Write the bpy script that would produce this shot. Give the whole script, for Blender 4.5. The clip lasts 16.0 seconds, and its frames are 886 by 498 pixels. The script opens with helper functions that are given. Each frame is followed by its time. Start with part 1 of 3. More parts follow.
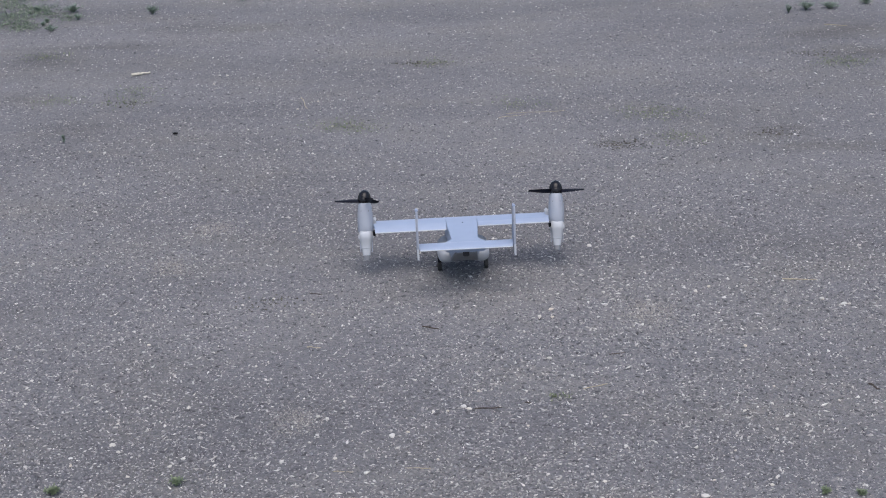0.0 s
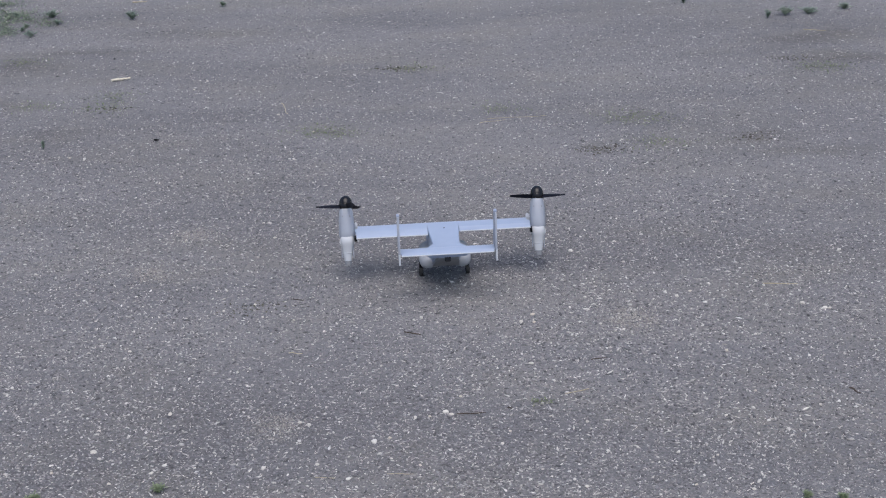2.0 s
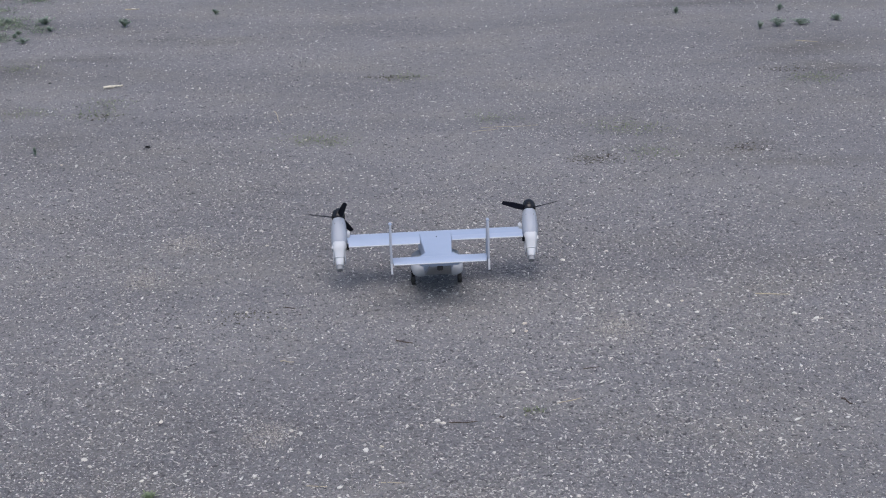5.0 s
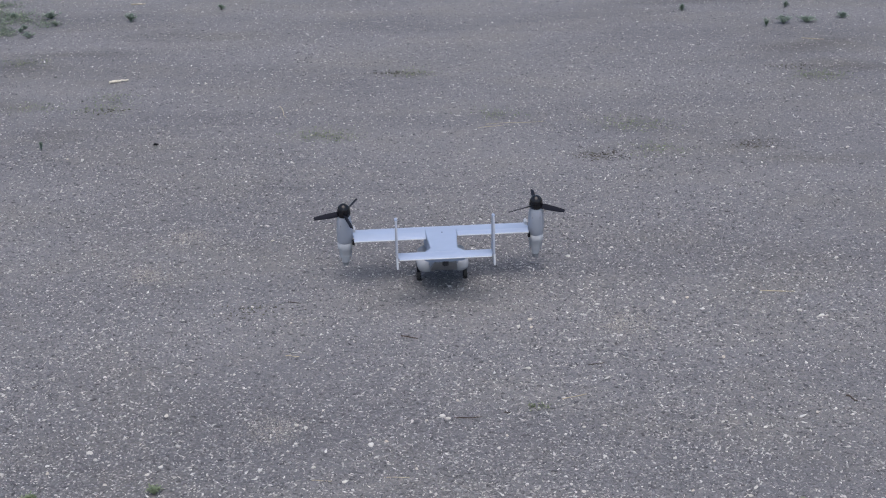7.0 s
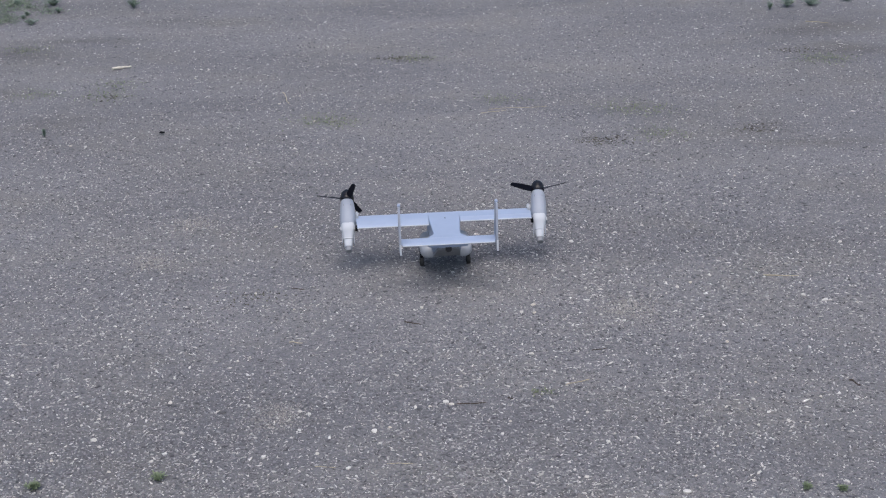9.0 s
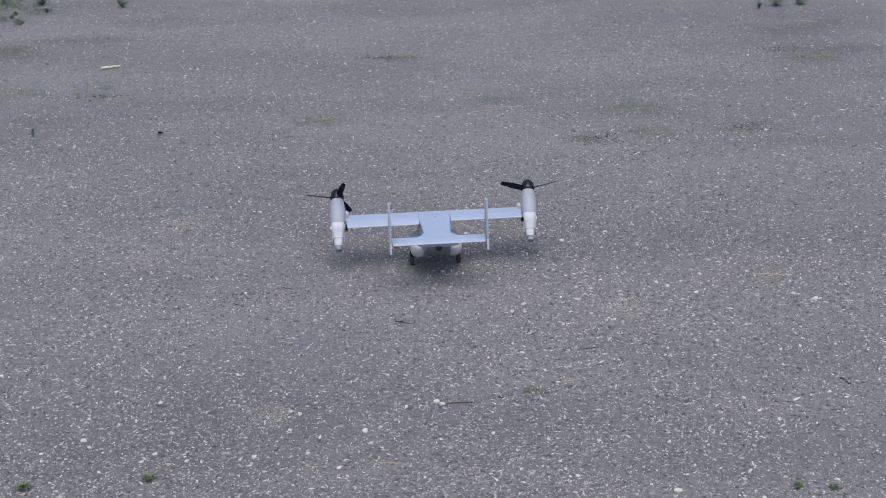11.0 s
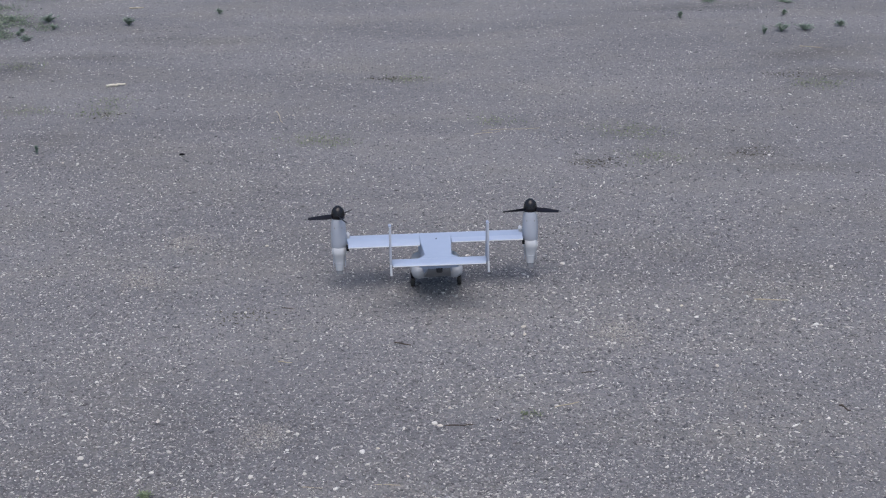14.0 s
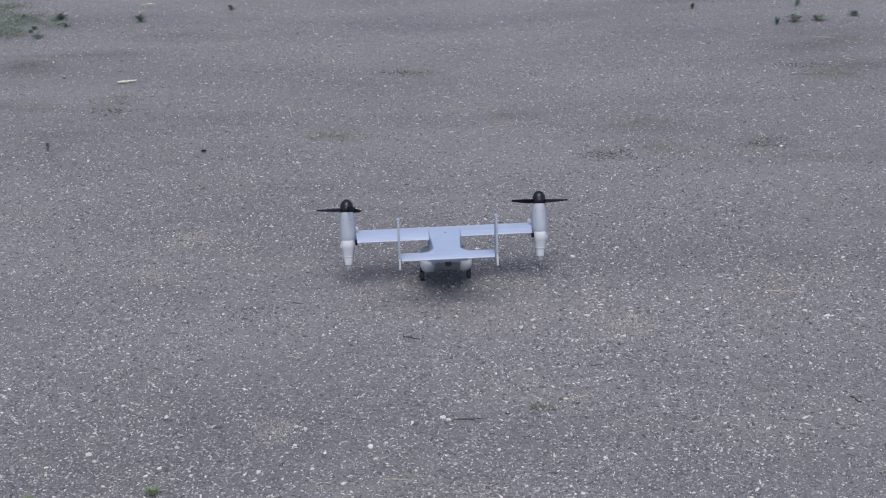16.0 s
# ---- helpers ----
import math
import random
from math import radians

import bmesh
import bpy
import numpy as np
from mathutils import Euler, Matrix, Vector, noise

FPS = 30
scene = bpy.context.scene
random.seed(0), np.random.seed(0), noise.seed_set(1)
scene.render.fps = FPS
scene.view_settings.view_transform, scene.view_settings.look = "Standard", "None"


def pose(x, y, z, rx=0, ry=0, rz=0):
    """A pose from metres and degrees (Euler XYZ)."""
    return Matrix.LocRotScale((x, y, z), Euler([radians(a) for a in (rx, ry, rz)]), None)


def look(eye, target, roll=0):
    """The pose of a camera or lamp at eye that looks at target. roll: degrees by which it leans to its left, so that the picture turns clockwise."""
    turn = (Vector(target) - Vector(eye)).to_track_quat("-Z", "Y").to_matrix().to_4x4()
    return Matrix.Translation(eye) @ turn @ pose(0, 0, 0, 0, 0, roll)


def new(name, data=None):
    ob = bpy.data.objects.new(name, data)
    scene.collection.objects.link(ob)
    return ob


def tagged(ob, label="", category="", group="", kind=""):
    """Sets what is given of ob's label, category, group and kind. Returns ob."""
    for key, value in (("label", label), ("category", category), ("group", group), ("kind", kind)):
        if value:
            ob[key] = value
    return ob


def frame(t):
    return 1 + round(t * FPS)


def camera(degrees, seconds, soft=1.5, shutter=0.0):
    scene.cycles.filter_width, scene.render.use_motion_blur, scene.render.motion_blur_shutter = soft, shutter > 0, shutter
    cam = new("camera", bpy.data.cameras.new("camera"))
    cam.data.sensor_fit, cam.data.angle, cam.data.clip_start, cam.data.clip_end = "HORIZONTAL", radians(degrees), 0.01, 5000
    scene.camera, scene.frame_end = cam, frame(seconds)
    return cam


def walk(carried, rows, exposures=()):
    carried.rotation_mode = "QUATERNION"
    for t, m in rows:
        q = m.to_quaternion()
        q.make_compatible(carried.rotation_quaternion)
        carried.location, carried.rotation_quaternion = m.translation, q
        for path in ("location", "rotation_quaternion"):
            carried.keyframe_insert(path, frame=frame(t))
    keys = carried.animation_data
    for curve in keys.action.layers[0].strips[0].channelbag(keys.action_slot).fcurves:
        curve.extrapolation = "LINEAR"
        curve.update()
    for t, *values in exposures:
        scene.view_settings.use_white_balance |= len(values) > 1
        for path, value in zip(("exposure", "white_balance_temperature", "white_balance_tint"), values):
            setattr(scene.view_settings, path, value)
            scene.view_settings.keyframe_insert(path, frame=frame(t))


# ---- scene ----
cam = camera(32.0, 16.0, soft=1.1)
# seconds, place in metres and turns in degrees of the hand-held camera
PATH = [
    (0, 0.0006, -3.4456, 1.5054, 67.129, 1.840, 0.064), (0.2, 0.0005, -3.4444, 1.5072, 67.186, 1.787, 0.025), (0.3, 0.0004, -3.4438, 1.5081, 67.252, 1.760, 0.004),
    (0.5, 0.0002, -3.4425, 1.5099, 67.624, 1.708, -0.132), (0.7, 0.0004, -3.4426, 1.5081, 67.708, 1.760, -0.062), (0.8, 0.0005, -3.4427, 1.5071, 67.429, 1.786, -0.002),
    (1, 0.0008, -3.4428, 1.5053, 67.090, 1.838, 0.010), (1.2, 0.0002, -3.4426, 1.5059, 67.259, 1.822, -0.201), (1.3, -0.0001, -3.4425, 1.5062, 67.339, 1.813, -0.383),
    (1.5, -0.0007, -3.4423, 1.5069, 67.648, 1.797, -0.510), (1.7, -0.0014, -3.4431, 1.5064, 67.481, 1.753, -0.626), (1.8, -0.0018, -3.4435, 1.5062, 67.337, 1.732, -0.690),
    (2, -0.0025, -3.4442, 1.5058, 67.292, 1.688, -0.672), (2.2, -0.0025, -3.4455, 1.5048, 67.557, 1.720, -0.630), (2.3, -0.0025, -3.4462, 1.5042, 67.610, 1.736, -0.637),
    (2.5, -0.0025, -3.4474, 1.5032, 67.641, 1.767, -0.658), (2.7, -0.0016, -3.4464, 1.5047, 67.393, 1.696, -0.809), (2.8, -0.0011, -3.4458, 1.5054, 67.251, 1.660, -0.786),
    (3, -0.0001, -3.4448, 1.5069, 67.279, 1.589, -0.894), (3.2, -0.0018, -3.4440, 1.5054, 67.561, 1.438, -0.816), (3.3, -0.0027, -3.4436, 1.5047, 67.584, 1.362, -0.662),
    (3.5, -0.0045, -3.4429, 1.5033, 67.535, 1.212, -0.481), (3.7, -0.0035, -3.4408, 1.5029, 67.264, 1.199, -0.425), (3.8, -0.0031, -3.4397, 1.5027, 67.176, 1.191, -0.439),
    (4, -0.0022, -3.4377, 1.5023, 67.088, 1.179, -0.540), (4.2, -0.0029, -3.4386, 1.5026, 67.429, 1.411, -0.837), (6.3, -0.0107, -3.4482, 1.5054, 67.697, 1.089, -0.959),
    (6.5, -0.0115, -3.4491, 1.5057, 67.699, 1.058, -0.906), (6.7, -0.0109, -3.4477, 1.5042, 67.708, 1.085, -0.601), (6.8, -0.0106, -3.4470, 1.5034, 67.672, 1.099, -0.513),
    (7, -0.0101, -3.4455, 1.5019, 67.519, 1.126, -0.654), (7.2, -0.0104, -3.4461, 1.5014, 67.416, 1.256, -0.805), (7.3, -0.0106, -3.4464, 1.5011, 67.384, 1.320, -0.856),
    (7.5, -0.0110, -3.4470, 1.5005, 67.329, 1.450, -0.887), (7.7, -0.0114, -3.4479, 1.5008, 67.356, 1.362, -0.727), (7.8, -0.0116, -3.4483, 1.5010, 67.417, 1.318, -0.689),
    (8, -0.0121, -3.4492, 1.5013, 67.329, 1.230, -0.652), (8.2, -0.0102, -3.4478, 1.5007, 67.206, 1.317, -0.731), (8.3, -0.0093, -3.4470, 1.5004, 67.146, 1.362, -0.825),
    (8.5, -0.0075, -3.4456, 1.4999, 67.044, 1.449, -0.957), (8.7, -0.0066, -3.4447, 1.5016, 66.869, 1.430, -0.767), (8.8, -0.0062, -3.4443, 1.5025, 66.832, 1.420, -0.599),
    (9, -0.0052, -3.4434, 1.5042, 66.945, 1.401, -0.563), (9.2, -0.0055, -3.4431, 1.5040, 67.095, 1.395, -0.673), (11.3, -0.0081, -3.4400, 1.5022, 66.903, 1.334, -0.977),
    (11.5, -0.0037, -3.4394, 1.5019, 67.047, 1.360, -0.825), (11.7, -0.0028, -3.4382, 1.5018, 66.981, 1.363, -0.727), (11.8, -0.0023, -3.4376, 1.5017, 67.018, 1.364, -0.675),
    (12, -0.0014, -3.4364, 1.5016, 67.244, 1.366, -0.827), (12.2, -0.0007, -3.4380, 1.5015, 67.420, 1.374, -0.719), (12.3, -0.0004, -3.4388, 1.5015, 67.530, 1.377, -0.692),
    (12.5, 0.0003, -3.4403, 1.5014, 67.644, 1.386, -0.742), (12.7, 0.0003, -3.4407, 1.5015, 67.568, 1.433, -0.705), (12.8, 0.0003, -3.4409, 1.5016, 67.508, 1.457, -0.603),
    (13, 0.0002, -3.4412, 1.5017, 67.425, 1.503, -0.509), (13.2, 0.0012, -3.4408, 1.4997, 67.520, 1.339, -0.427), (13.3, 0.0017, -3.4406, 1.4987, 67.628, 1.258, -0.408),
    (13.5, 0.0027, -3.4401, 1.4967, 67.550, 1.094, -0.513), (13.7, 0.0033, -3.4393, 1.4992, 67.237, 0.973, -0.556), (13.8, 0.0036, -3.4388, 1.5004, 67.360, 0.913, -0.459),
    (14, 0.0041, -3.4379, 1.5028, 67.702, 0.792, -0.512), (14.2, 0.0057, -3.4382, 1.5016, 67.856, 0.807, -0.382), (14.3, 0.0065, -3.4384, 1.5010, 67.923, 0.815, -0.216),
    (14.5, 0.0081, -3.4387, 1.4997, 68.182, 0.831, 0.206), (14.7, 0.0118, -3.4386, 1.4975, 68.274, 0.850, 0.255), (14.8, 0.0137, -3.4386, 1.4964, 68.102, 0.860, 0.167),
    (15, 0.0175, -3.4386, 1.4942, 67.520, 0.878, 0.124), (15.2, 0.0189, -3.4368, 1.4946, 67.302, 0.946, 0.205), (15.3, 0.0196, -3.4360, 1.4949, 67.274, 0.981, 0.267),
    (15.5, 0.0211, -3.4343, 1.4953, 67.485, 1.049, 0.339), (15.7, 0.0241, -3.4327, 1.4960, 67.447, 1.216, 0.209), (15.8, 0.0256, -3.4320, 1.4964, 67.340, 1.300, 0.151),
    (16, 0.0286, -3.4305, 1.4971, 67.510, 1.466, -0.012)]
walk(cam, [(t, pose(*place)) for t, *place in PATH],
     exposures=[(0, 0.86, 6400, 12), (16, 0.86, 6400, 12)])

# ---- light: an overcast sky, soft shade straight below things ----
world = bpy.data.worlds.new("overcast_sky")
scene.world = world
world.use_nodes = True
wn = world.node_tree
sky = wn.nodes.new("ShaderNodeTexSky")
sky.sky_type, sky.sun_disc = "NISHITA", False
sky.sun_elevation, sky.sun_rotation = radians(69), radians(177)
sky.dust_density, sky.air_density = 3.0, 1.0
wn.links.new(sky.outputs["Color"], wn.nodes["Background"].inputs["Color"])
wn.nodes["Background"].inputs["Strength"].default_value = 0.106
sun = new("sun", bpy.data.lights.new("sun", "SUN"))
sun.data.energy, sun.data.angle, sun.data.color = 1.0, radians(55), (1.0, 0.97, 0.93)
sun.matrix_world = look((0.1, -1.9, 5.0), (0, 0, 0))


# ---- materials ----
def material(name, colour, rough=0.6, metal=0.0, scale=40.0, vary=0.12, bump=0.1, detail_scale=400.0, spec=0.5):
    """A surface with broad stains and fine grain."""
    m = bpy.data.materials.new(name)
    m.use_nodes = True
    n, l = m.node_tree.nodes, m.node_tree.links
    b = n["Principled BSDF"]
    tc = n.new("ShaderNodeTexCoord")
    big, fine = n.new("ShaderNodeTexNoise"), n.new("ShaderNodeTexNoise")
    big.inputs["Scale"].default_value, big.inputs["Detail"].default_value = scale, 5
    fine.inputs["Scale"].default_value, fine.inputs["Detail"].default_value = detail_scale, 3
    l.new(tc.outputs["Object"], big.inputs["Vector"])
    l.new(tc.outputs["Object"], fine.inputs["Vector"])
    ramp = n.new("ShaderNodeValToRGB")
    ramp.color_ramp.elements[0].position, ramp.color_ramp.elements[1].position = 0.3, 0.7
    ramp.color_ramp.elements[0].color = (*[c * (1 - vary) for c in colour], 1)
    ramp.color_ramp.elements[1].color = (*[min(1, c * (1 + vary)) for c in colour], 1)
    l.new(big.outputs["Fac"], ramp.inputs["Fac"])
    l.new(ramp.outputs["Color"], b.inputs["Base Color"])
    b.inputs["Roughness"].default_value, b.inputs["Metallic"].default_value = rough, metal
    b.inputs["Specular IOR Level"].default_value = spec
    bp = n.new("ShaderNodeBump")
    bp.inputs["Strength"].default_value, bp.inputs["Distance"].default_value = bump, 0.001
    l.new(fine.outputs["Fac"], bp.inputs["Height"])
    l.new(bp.outputs["Normal"], b.inputs["Normal"])
    return m


def island_material(name, stops, rough=0.8, random_by="island", leaf=False):
    """Pieces of many colours: each island, or each object, takes its own from the ramp."""
    m = bpy.data.materials.new(name)
    m.use_nodes = True
    n, l = m.node_tree.nodes, m.node_tree.links
    b = n["Principled BSDF"]
    if random_by == "island":
        pick = n.new("ShaderNodeNewGeometry").outputs["Random Per Island"]
    else:
        pick = n.new("ShaderNodeObjectInfo").outputs["Random"]
    ramp = n.new("ShaderNodeValToRGB")
    e = ramp.color_ramp.elements
    e[0].position, e[0].color = stops[0][0], (*stops[0][1], 1)
    e[1].position, e[1].color = stops[-1][0], (*stops[-1][1], 1)
    for p, c in stops[1:-1]:
        k = e.new(p)
        k.color = (*c, 1)
    l.new(pick, ramp.inputs["Fac"])
    noise_ = n.new("ShaderNodeTexNoise")
    noise_.inputs["Scale"].default_value = 300
    mix = n.new("ShaderNodeMix")
    mix.data_type, mix.blend_type = "RGBA", "MULTIPLY"
    mix.inputs["Factor"].default_value = 0.5
    tc = n.new("ShaderNodeTexCoord")
    l.new(tc.outputs["Object"], noise_.inputs["Vector"])
    grey = n.new("ShaderNodeMapRange")
    grey.inputs["To Min"].default_value, grey.inputs["To Max"].default_value = 0.5, 1.5
    l.new(noise_.outputs["Fac"], grey.inputs["Value"])
    l.new(ramp.outputs["Color"], mix.inputs["A"])
    l.new(grey.outputs["Result"], mix.inputs["B"])
    l.new(mix.outputs["Result"], b.inputs["Base Color"])
    b.inputs["Roughness"].default_value = rough
    b.inputs["Specular IOR Level"].default_value = 0.3
    if leaf:
        thin, both = n.new("ShaderNodeBsdfTranslucent"), n.new("ShaderNodeMixShader")
        both.inputs["Fac"].default_value = 0.45
        l.new(mix.outputs["Result"], thin.inputs["Color"])
        l.new(b.outputs["BSDF"], both.inputs[1])
        l.new(thin.outputs["BSDF"], both.inputs[2])
        l.new(both.outputs["Shader"], n["Material Output"].inputs["Surface"])
    return m


STAINS = [(1.35, 2.05, 0.34, 0.13, 0.72), (1.10, 2.80, 0.46, 0.10, 0.76), (1.42, 1.80, 0.24, 0.10, 0.78), (0.96, 0.95, 0.20, 0.08, 0.82),
          (-1.00, 2.38, 0.48, 0.09, 0.78), (-1.52, 1.95, 0.24, 0.15, 0.72), (-1.46, 1.50, 0.20, 0.09, 0.80), (-1.35, 2.15, 0.40, 0.07, 0.80), (0.47, 0.90, 0.09, 0.07, 0.86),
          (-0.14, 1.80, 0.17, 0.05, 0.82), (1.05, 0.80, 0.30, 0.08, 0.84), (-1.25, 1.15, 0.22, 0.16, 0.84)]


def ground_material():
    """Trodden grey grit: broad darker and browner tracks, fine grains in several sizes."""
    m = bpy.data.materials.new("gravel_ground")
    m.use_nodes = True
    n, l = m.node_tree.nodes, m.node_tree.links
    b = n["Principled BSDF"]
    tc = n.new("ShaderNodeTexCoord")
    pos = tc.outputs["Object"]

    def noise_node(scale, detail, rough=0.55, stretch=None):
        t = n.new("ShaderNodeTexNoise")
        t.inputs["Scale"].default_value, t.inputs["Detail"].default_value, t.inputs["Roughness"].default_value = scale, detail, rough
        if stretch:
            mp = n.new("ShaderNodeMapping")
            mp.inputs["Scale"].default_value = stretch
            l.new(pos, mp.inputs["Vector"])
            l.new(mp.outputs["Vector"], t.inputs["Vector"])
        else:
            l.new(pos, t.inputs["Vector"])
        return t.outputs["Fac"]

    def ramp_node(fac, stops):
        r = n.new("ShaderNodeValToRGB")
        e = r.color_ramp.elements
        e[0].position, e[0].color = stops[0][0], (*stops[0][1], 1)
        e[1].position, e[1].color = stops[-1][0], (*stops[-1][1], 1)
        for p, c in stops[1:-1]:
            e.new(p).color = (*c, 1)
        l.new(fac, r.inputs["Fac"])
        return r.outputs["Color"]

    def mixed(a, c, fac, mode="MIX"):
        x = n.new("ShaderNodeMix")
        x.data_type, x.blend_type = "RGBA", mode
        l.new(a, x.inputs["A"])
        l.new(c, x.inputs["B"])
        if isinstance(fac, float):
            x.inputs["Factor"].default_value = fac
        else:
            l.new(fac, x.inputs["Factor"])
        return x.outputs["Result"]

    grains = n.new("ShaderNodeTexVoronoi")
    grains.inputs["Scale"].default_value = 190
    l.new(pos, grains.inputs["Vector"])
    sep = n.new("ShaderNodeSeparateColor")
    l.new(grains.outputs["Color"], sep.inputs["Color"])
    grain_colour = ramp_node(sep.outputs["Red"], [(0.0, (0.125, 0.124, 0.129)), (0.4, (0.160, 0.158, 0.165)), (0.75, (0.195, 0.192, 0.197)), (0.93, (0.235, 0.229, 0.222)), (1.0, (0.38, 0.365, 0.34))])
    small = n.new("ShaderNodeTexVoronoi")
    small.inputs["Scale"].default_value = 520
    l.new(pos, small.inputs["Vector"])
    sep2 = n.new("ShaderNodeSeparateColor")
    l.new(small.outputs["Color"], sep2.inputs["Color"])
    small_colour = ramp_node(sep2.outputs["Green"], [(0.0, (0.11, 0.11, 0.114)), (0.6, (0.165, 0.163, 0.169)), (1.0, (0.25, 0.246, 0.242))])
    base = mixed(grain_colour, small_colour, 0.5)
    tracks = ramp_node(noise_node(1.0, 4, 0.6, (0.55, 1.7, 1.0)), [(0.32, (0.72, 0.72, 0.74)), (0.55, (1.0, 1.0, 1.0)), (0.75, (1.14, 1.13, 1.12))])
    base = mixed(base, tracks, 1.0, "MULTIPLY")
    soil = ramp_node(noise_node(2.3, 5, 0.65, (0.8, 1.5, 1.0)), [(0.46, (0.0, 0.0, 0.0)), (0.72, (0.42, 0.42, 0.42))])
    soil_colour = ramp_node(noise_node(30, 4), [(0.3, (0.15, 0.142, 0.118)), (0.7, (0.235, 0.222, 0.19))])
    base = mixed(base, soil_colour, soil)
    # damp, trodden darker bands: centre and half sizes
    warp = n.new("ShaderNodeTexNoise")
    warp.inputs["Scale"].default_value, warp.inputs["Detail"].default_value = 5, 4
    l.new(pos, warp.inputs["Vector"])
    shifted = n.new("ShaderNodeMix")
    shifted.data_type, shifted.blend_type = "RGBA", "LINEAR_LIGHT"
    shifted.inputs["Factor"].default_value = 0.106
    l.new(pos, shifted.inputs["A"])
    l.new(warp.outputs["Color"], shifted.inputs["B"])
    for x, y, rx, ry, depth in STAINS:
        mp = n.new("ShaderNodeMapping")
        mp.vector_type = "TEXTURE"
        mp.inputs["Location"].default_value, mp.inputs["Scale"].default_value = (x, y, 0), (rx, ry, 50)
        l.new(shifted.outputs["Result"], mp.inputs["Vector"])
        size = n.new("ShaderNodeVectorMath")
        size.operation = "LENGTH"
        l.new(mp.outputs["Vector"], size.inputs[0])
        dark = ramp_node(size.outputs["Value"], [(0.15, (depth, depth * 0.99, depth * 0.97)), (1.0, (1.0, 1.0, 1.0))])
        base = mixed(base, dark, 1.0, "MULTIPLY")
    # past the yard the ground turns to rough grass
    far = n.new("ShaderNodeVectorMath")
    far.operation = "LENGTH"
    l.new(pos, far.inputs[0])
    span = n.new("ShaderNodeMapRange")
    span.inputs["From Min"].default_value, span.inputs["From Max"].default_value = 7.0, 10.0
    l.new(far.outputs["Value"], span.inputs["Value"])
    grass = ramp_node(noise_node(4, 8, 0.7), [(0.3, (0.035, 0.05, 0.02)), (0.7, (0.10, 0.11, 0.045))])
    base = mixed(base, grass, span.outputs["Result"])
    l.new(base, b.inputs["Base Color"])
    b.inputs["Roughness"].default_value = 0.85
    b.inputs["Specular IOR Level"].default_value = 0.3
    bp = n.new("ShaderNodeBump")
    bp.inputs["Strength"].default_value, bp.inputs["Distance"].default_value = 0.7, 0.003
    l.new(grains.outputs["Distance"], bp.inputs["Height"])
    bp.invert = True
    bp2 = n.new("ShaderNodeBump")
    bp2.inputs["Strength"].default_value, bp2.inputs["Distance"].default_value = 0.5, 0.006
    l.new(noise_node(55, 5, 0.7), bp2.inputs["Height"])
    l.new(bp.outputs["Normal"], bp2.inputs["Normal"])
    l.new(bp2.outputs["Normal"], b.inputs["Normal"])
    return m


GROUND = ground_material()
GRIT = island_material("grit_chips", [(0.0, (0.082, 0.082, 0.086)), (0.25, (0.128, 0.128, 0.135)), (0.45, (0.19, 0.19, 0.198)), (0.68, (0.27, 0.268, 0.27)), (0.85, (0.41, 0.397, 0.37)), (0.95, (0.52, 0.50, 0.465)), (1.0, (0.71, 0.69, 0.65))])
SANDY = island_material("sandy_grit", [(0.0, (0.20, 0.19, 0.175)), (0.6, (0.29, 0.275, 0.25)), (1.0, (0.44, 0.42, 0.38))])
LITTER = island_material("dark_litter", [(0.0, (0.05, 0.046, 0.04)), (0.6, (0.085, 0.08, 0.065)), (1.0, (0.14, 0.14, 0.10))])
PALE = island_material("pale_stone", [(0.0, (0.46, 0.44, 0.39)), (0.5, (0.57, 0.555, 0.52)), (1.0, (0.50, 0.45, 0.37))], random_by="object")
SKIN = material("blue_grey_foam", (0.278, 0.336, 0.445), 0.5, scale=25, vary=0.03, bump=0.05, detail_scale=900)
FLAP = material("pale_flap_foam", (0.292, 0.348, 0.450), 0.5, scale=25, vary=0.03, bump=0.05, detail_scale=900)
NACELLE = material("grey_painted_foam", (0.275, 0.30, 0.345), 0.5, scale=30, vary=0.04, bump=0.05, detail_scale=900)
WHITE = material("white_foam", (0.435, 0.455, 0.480), 0.55, scale=30, vary=0.03, bump=0.06, detail_scale=900)
FINS = material("grey_fin_foam", (0.29, 0.315, 0.365), 0.5, scale=30, vary=0.04, bump=0.05, detail_scale=900)
BLACK = material("black_plastic", (0.008, 0.008, 0.010), 0.22, scale=60, vary=0.2, bump=0.02, spec=0.3)
BLADE = material("black_blade", (0.006, 0.007, 0.013), 0.6, scale=60, vary=0.2, bump=0.03, spec=0.12)
RUBBER = material("black_rubber", (0.018, 0.018, 0.018), 0.75, scale=80, vary=0.2, bump=0.2)
# white foam greyed: the tailplane's shade is painted into this colour
BODY = material("tail_shaded_foam", (0.30, 0.318, 0.345), 0.55, scale=30, vary=0.04, bump=0.06, detail_scale=900)
# grey of exhaust rings and pod vents; on the ramp, painted under-tail shade
SHADE = material("dark_foam_and_ramp_shade", (0.19, 0.20, 0.215), 0.6, scale=40, vary=0.1)
DARK = material("dark_recess", (0.02, 0.02, 0.022), 0.7, scale=60, vary=0.2)
STEEL = material("grey_wire", (0.25, 0.25, 0.26), 0.4, 0.8, scale=60, vary=0.1)
WEED = island_material("weed_leaf", [(0.0, (0.16, 0.22, 0.175)), (0.5, (0.235, 0.30, 0.24)), (1.0, (0.31, 0.37, 0.30))], 0.6, leaf=True)
FRESH = island_material("fresh_leaf", [(0.0, (0.17, 0.22, 0.13)), (0.5, (0.235, 0.29, 0.175)), (1.0, (0.31, 0.36, 0.23))], 0.6, leaf=True)
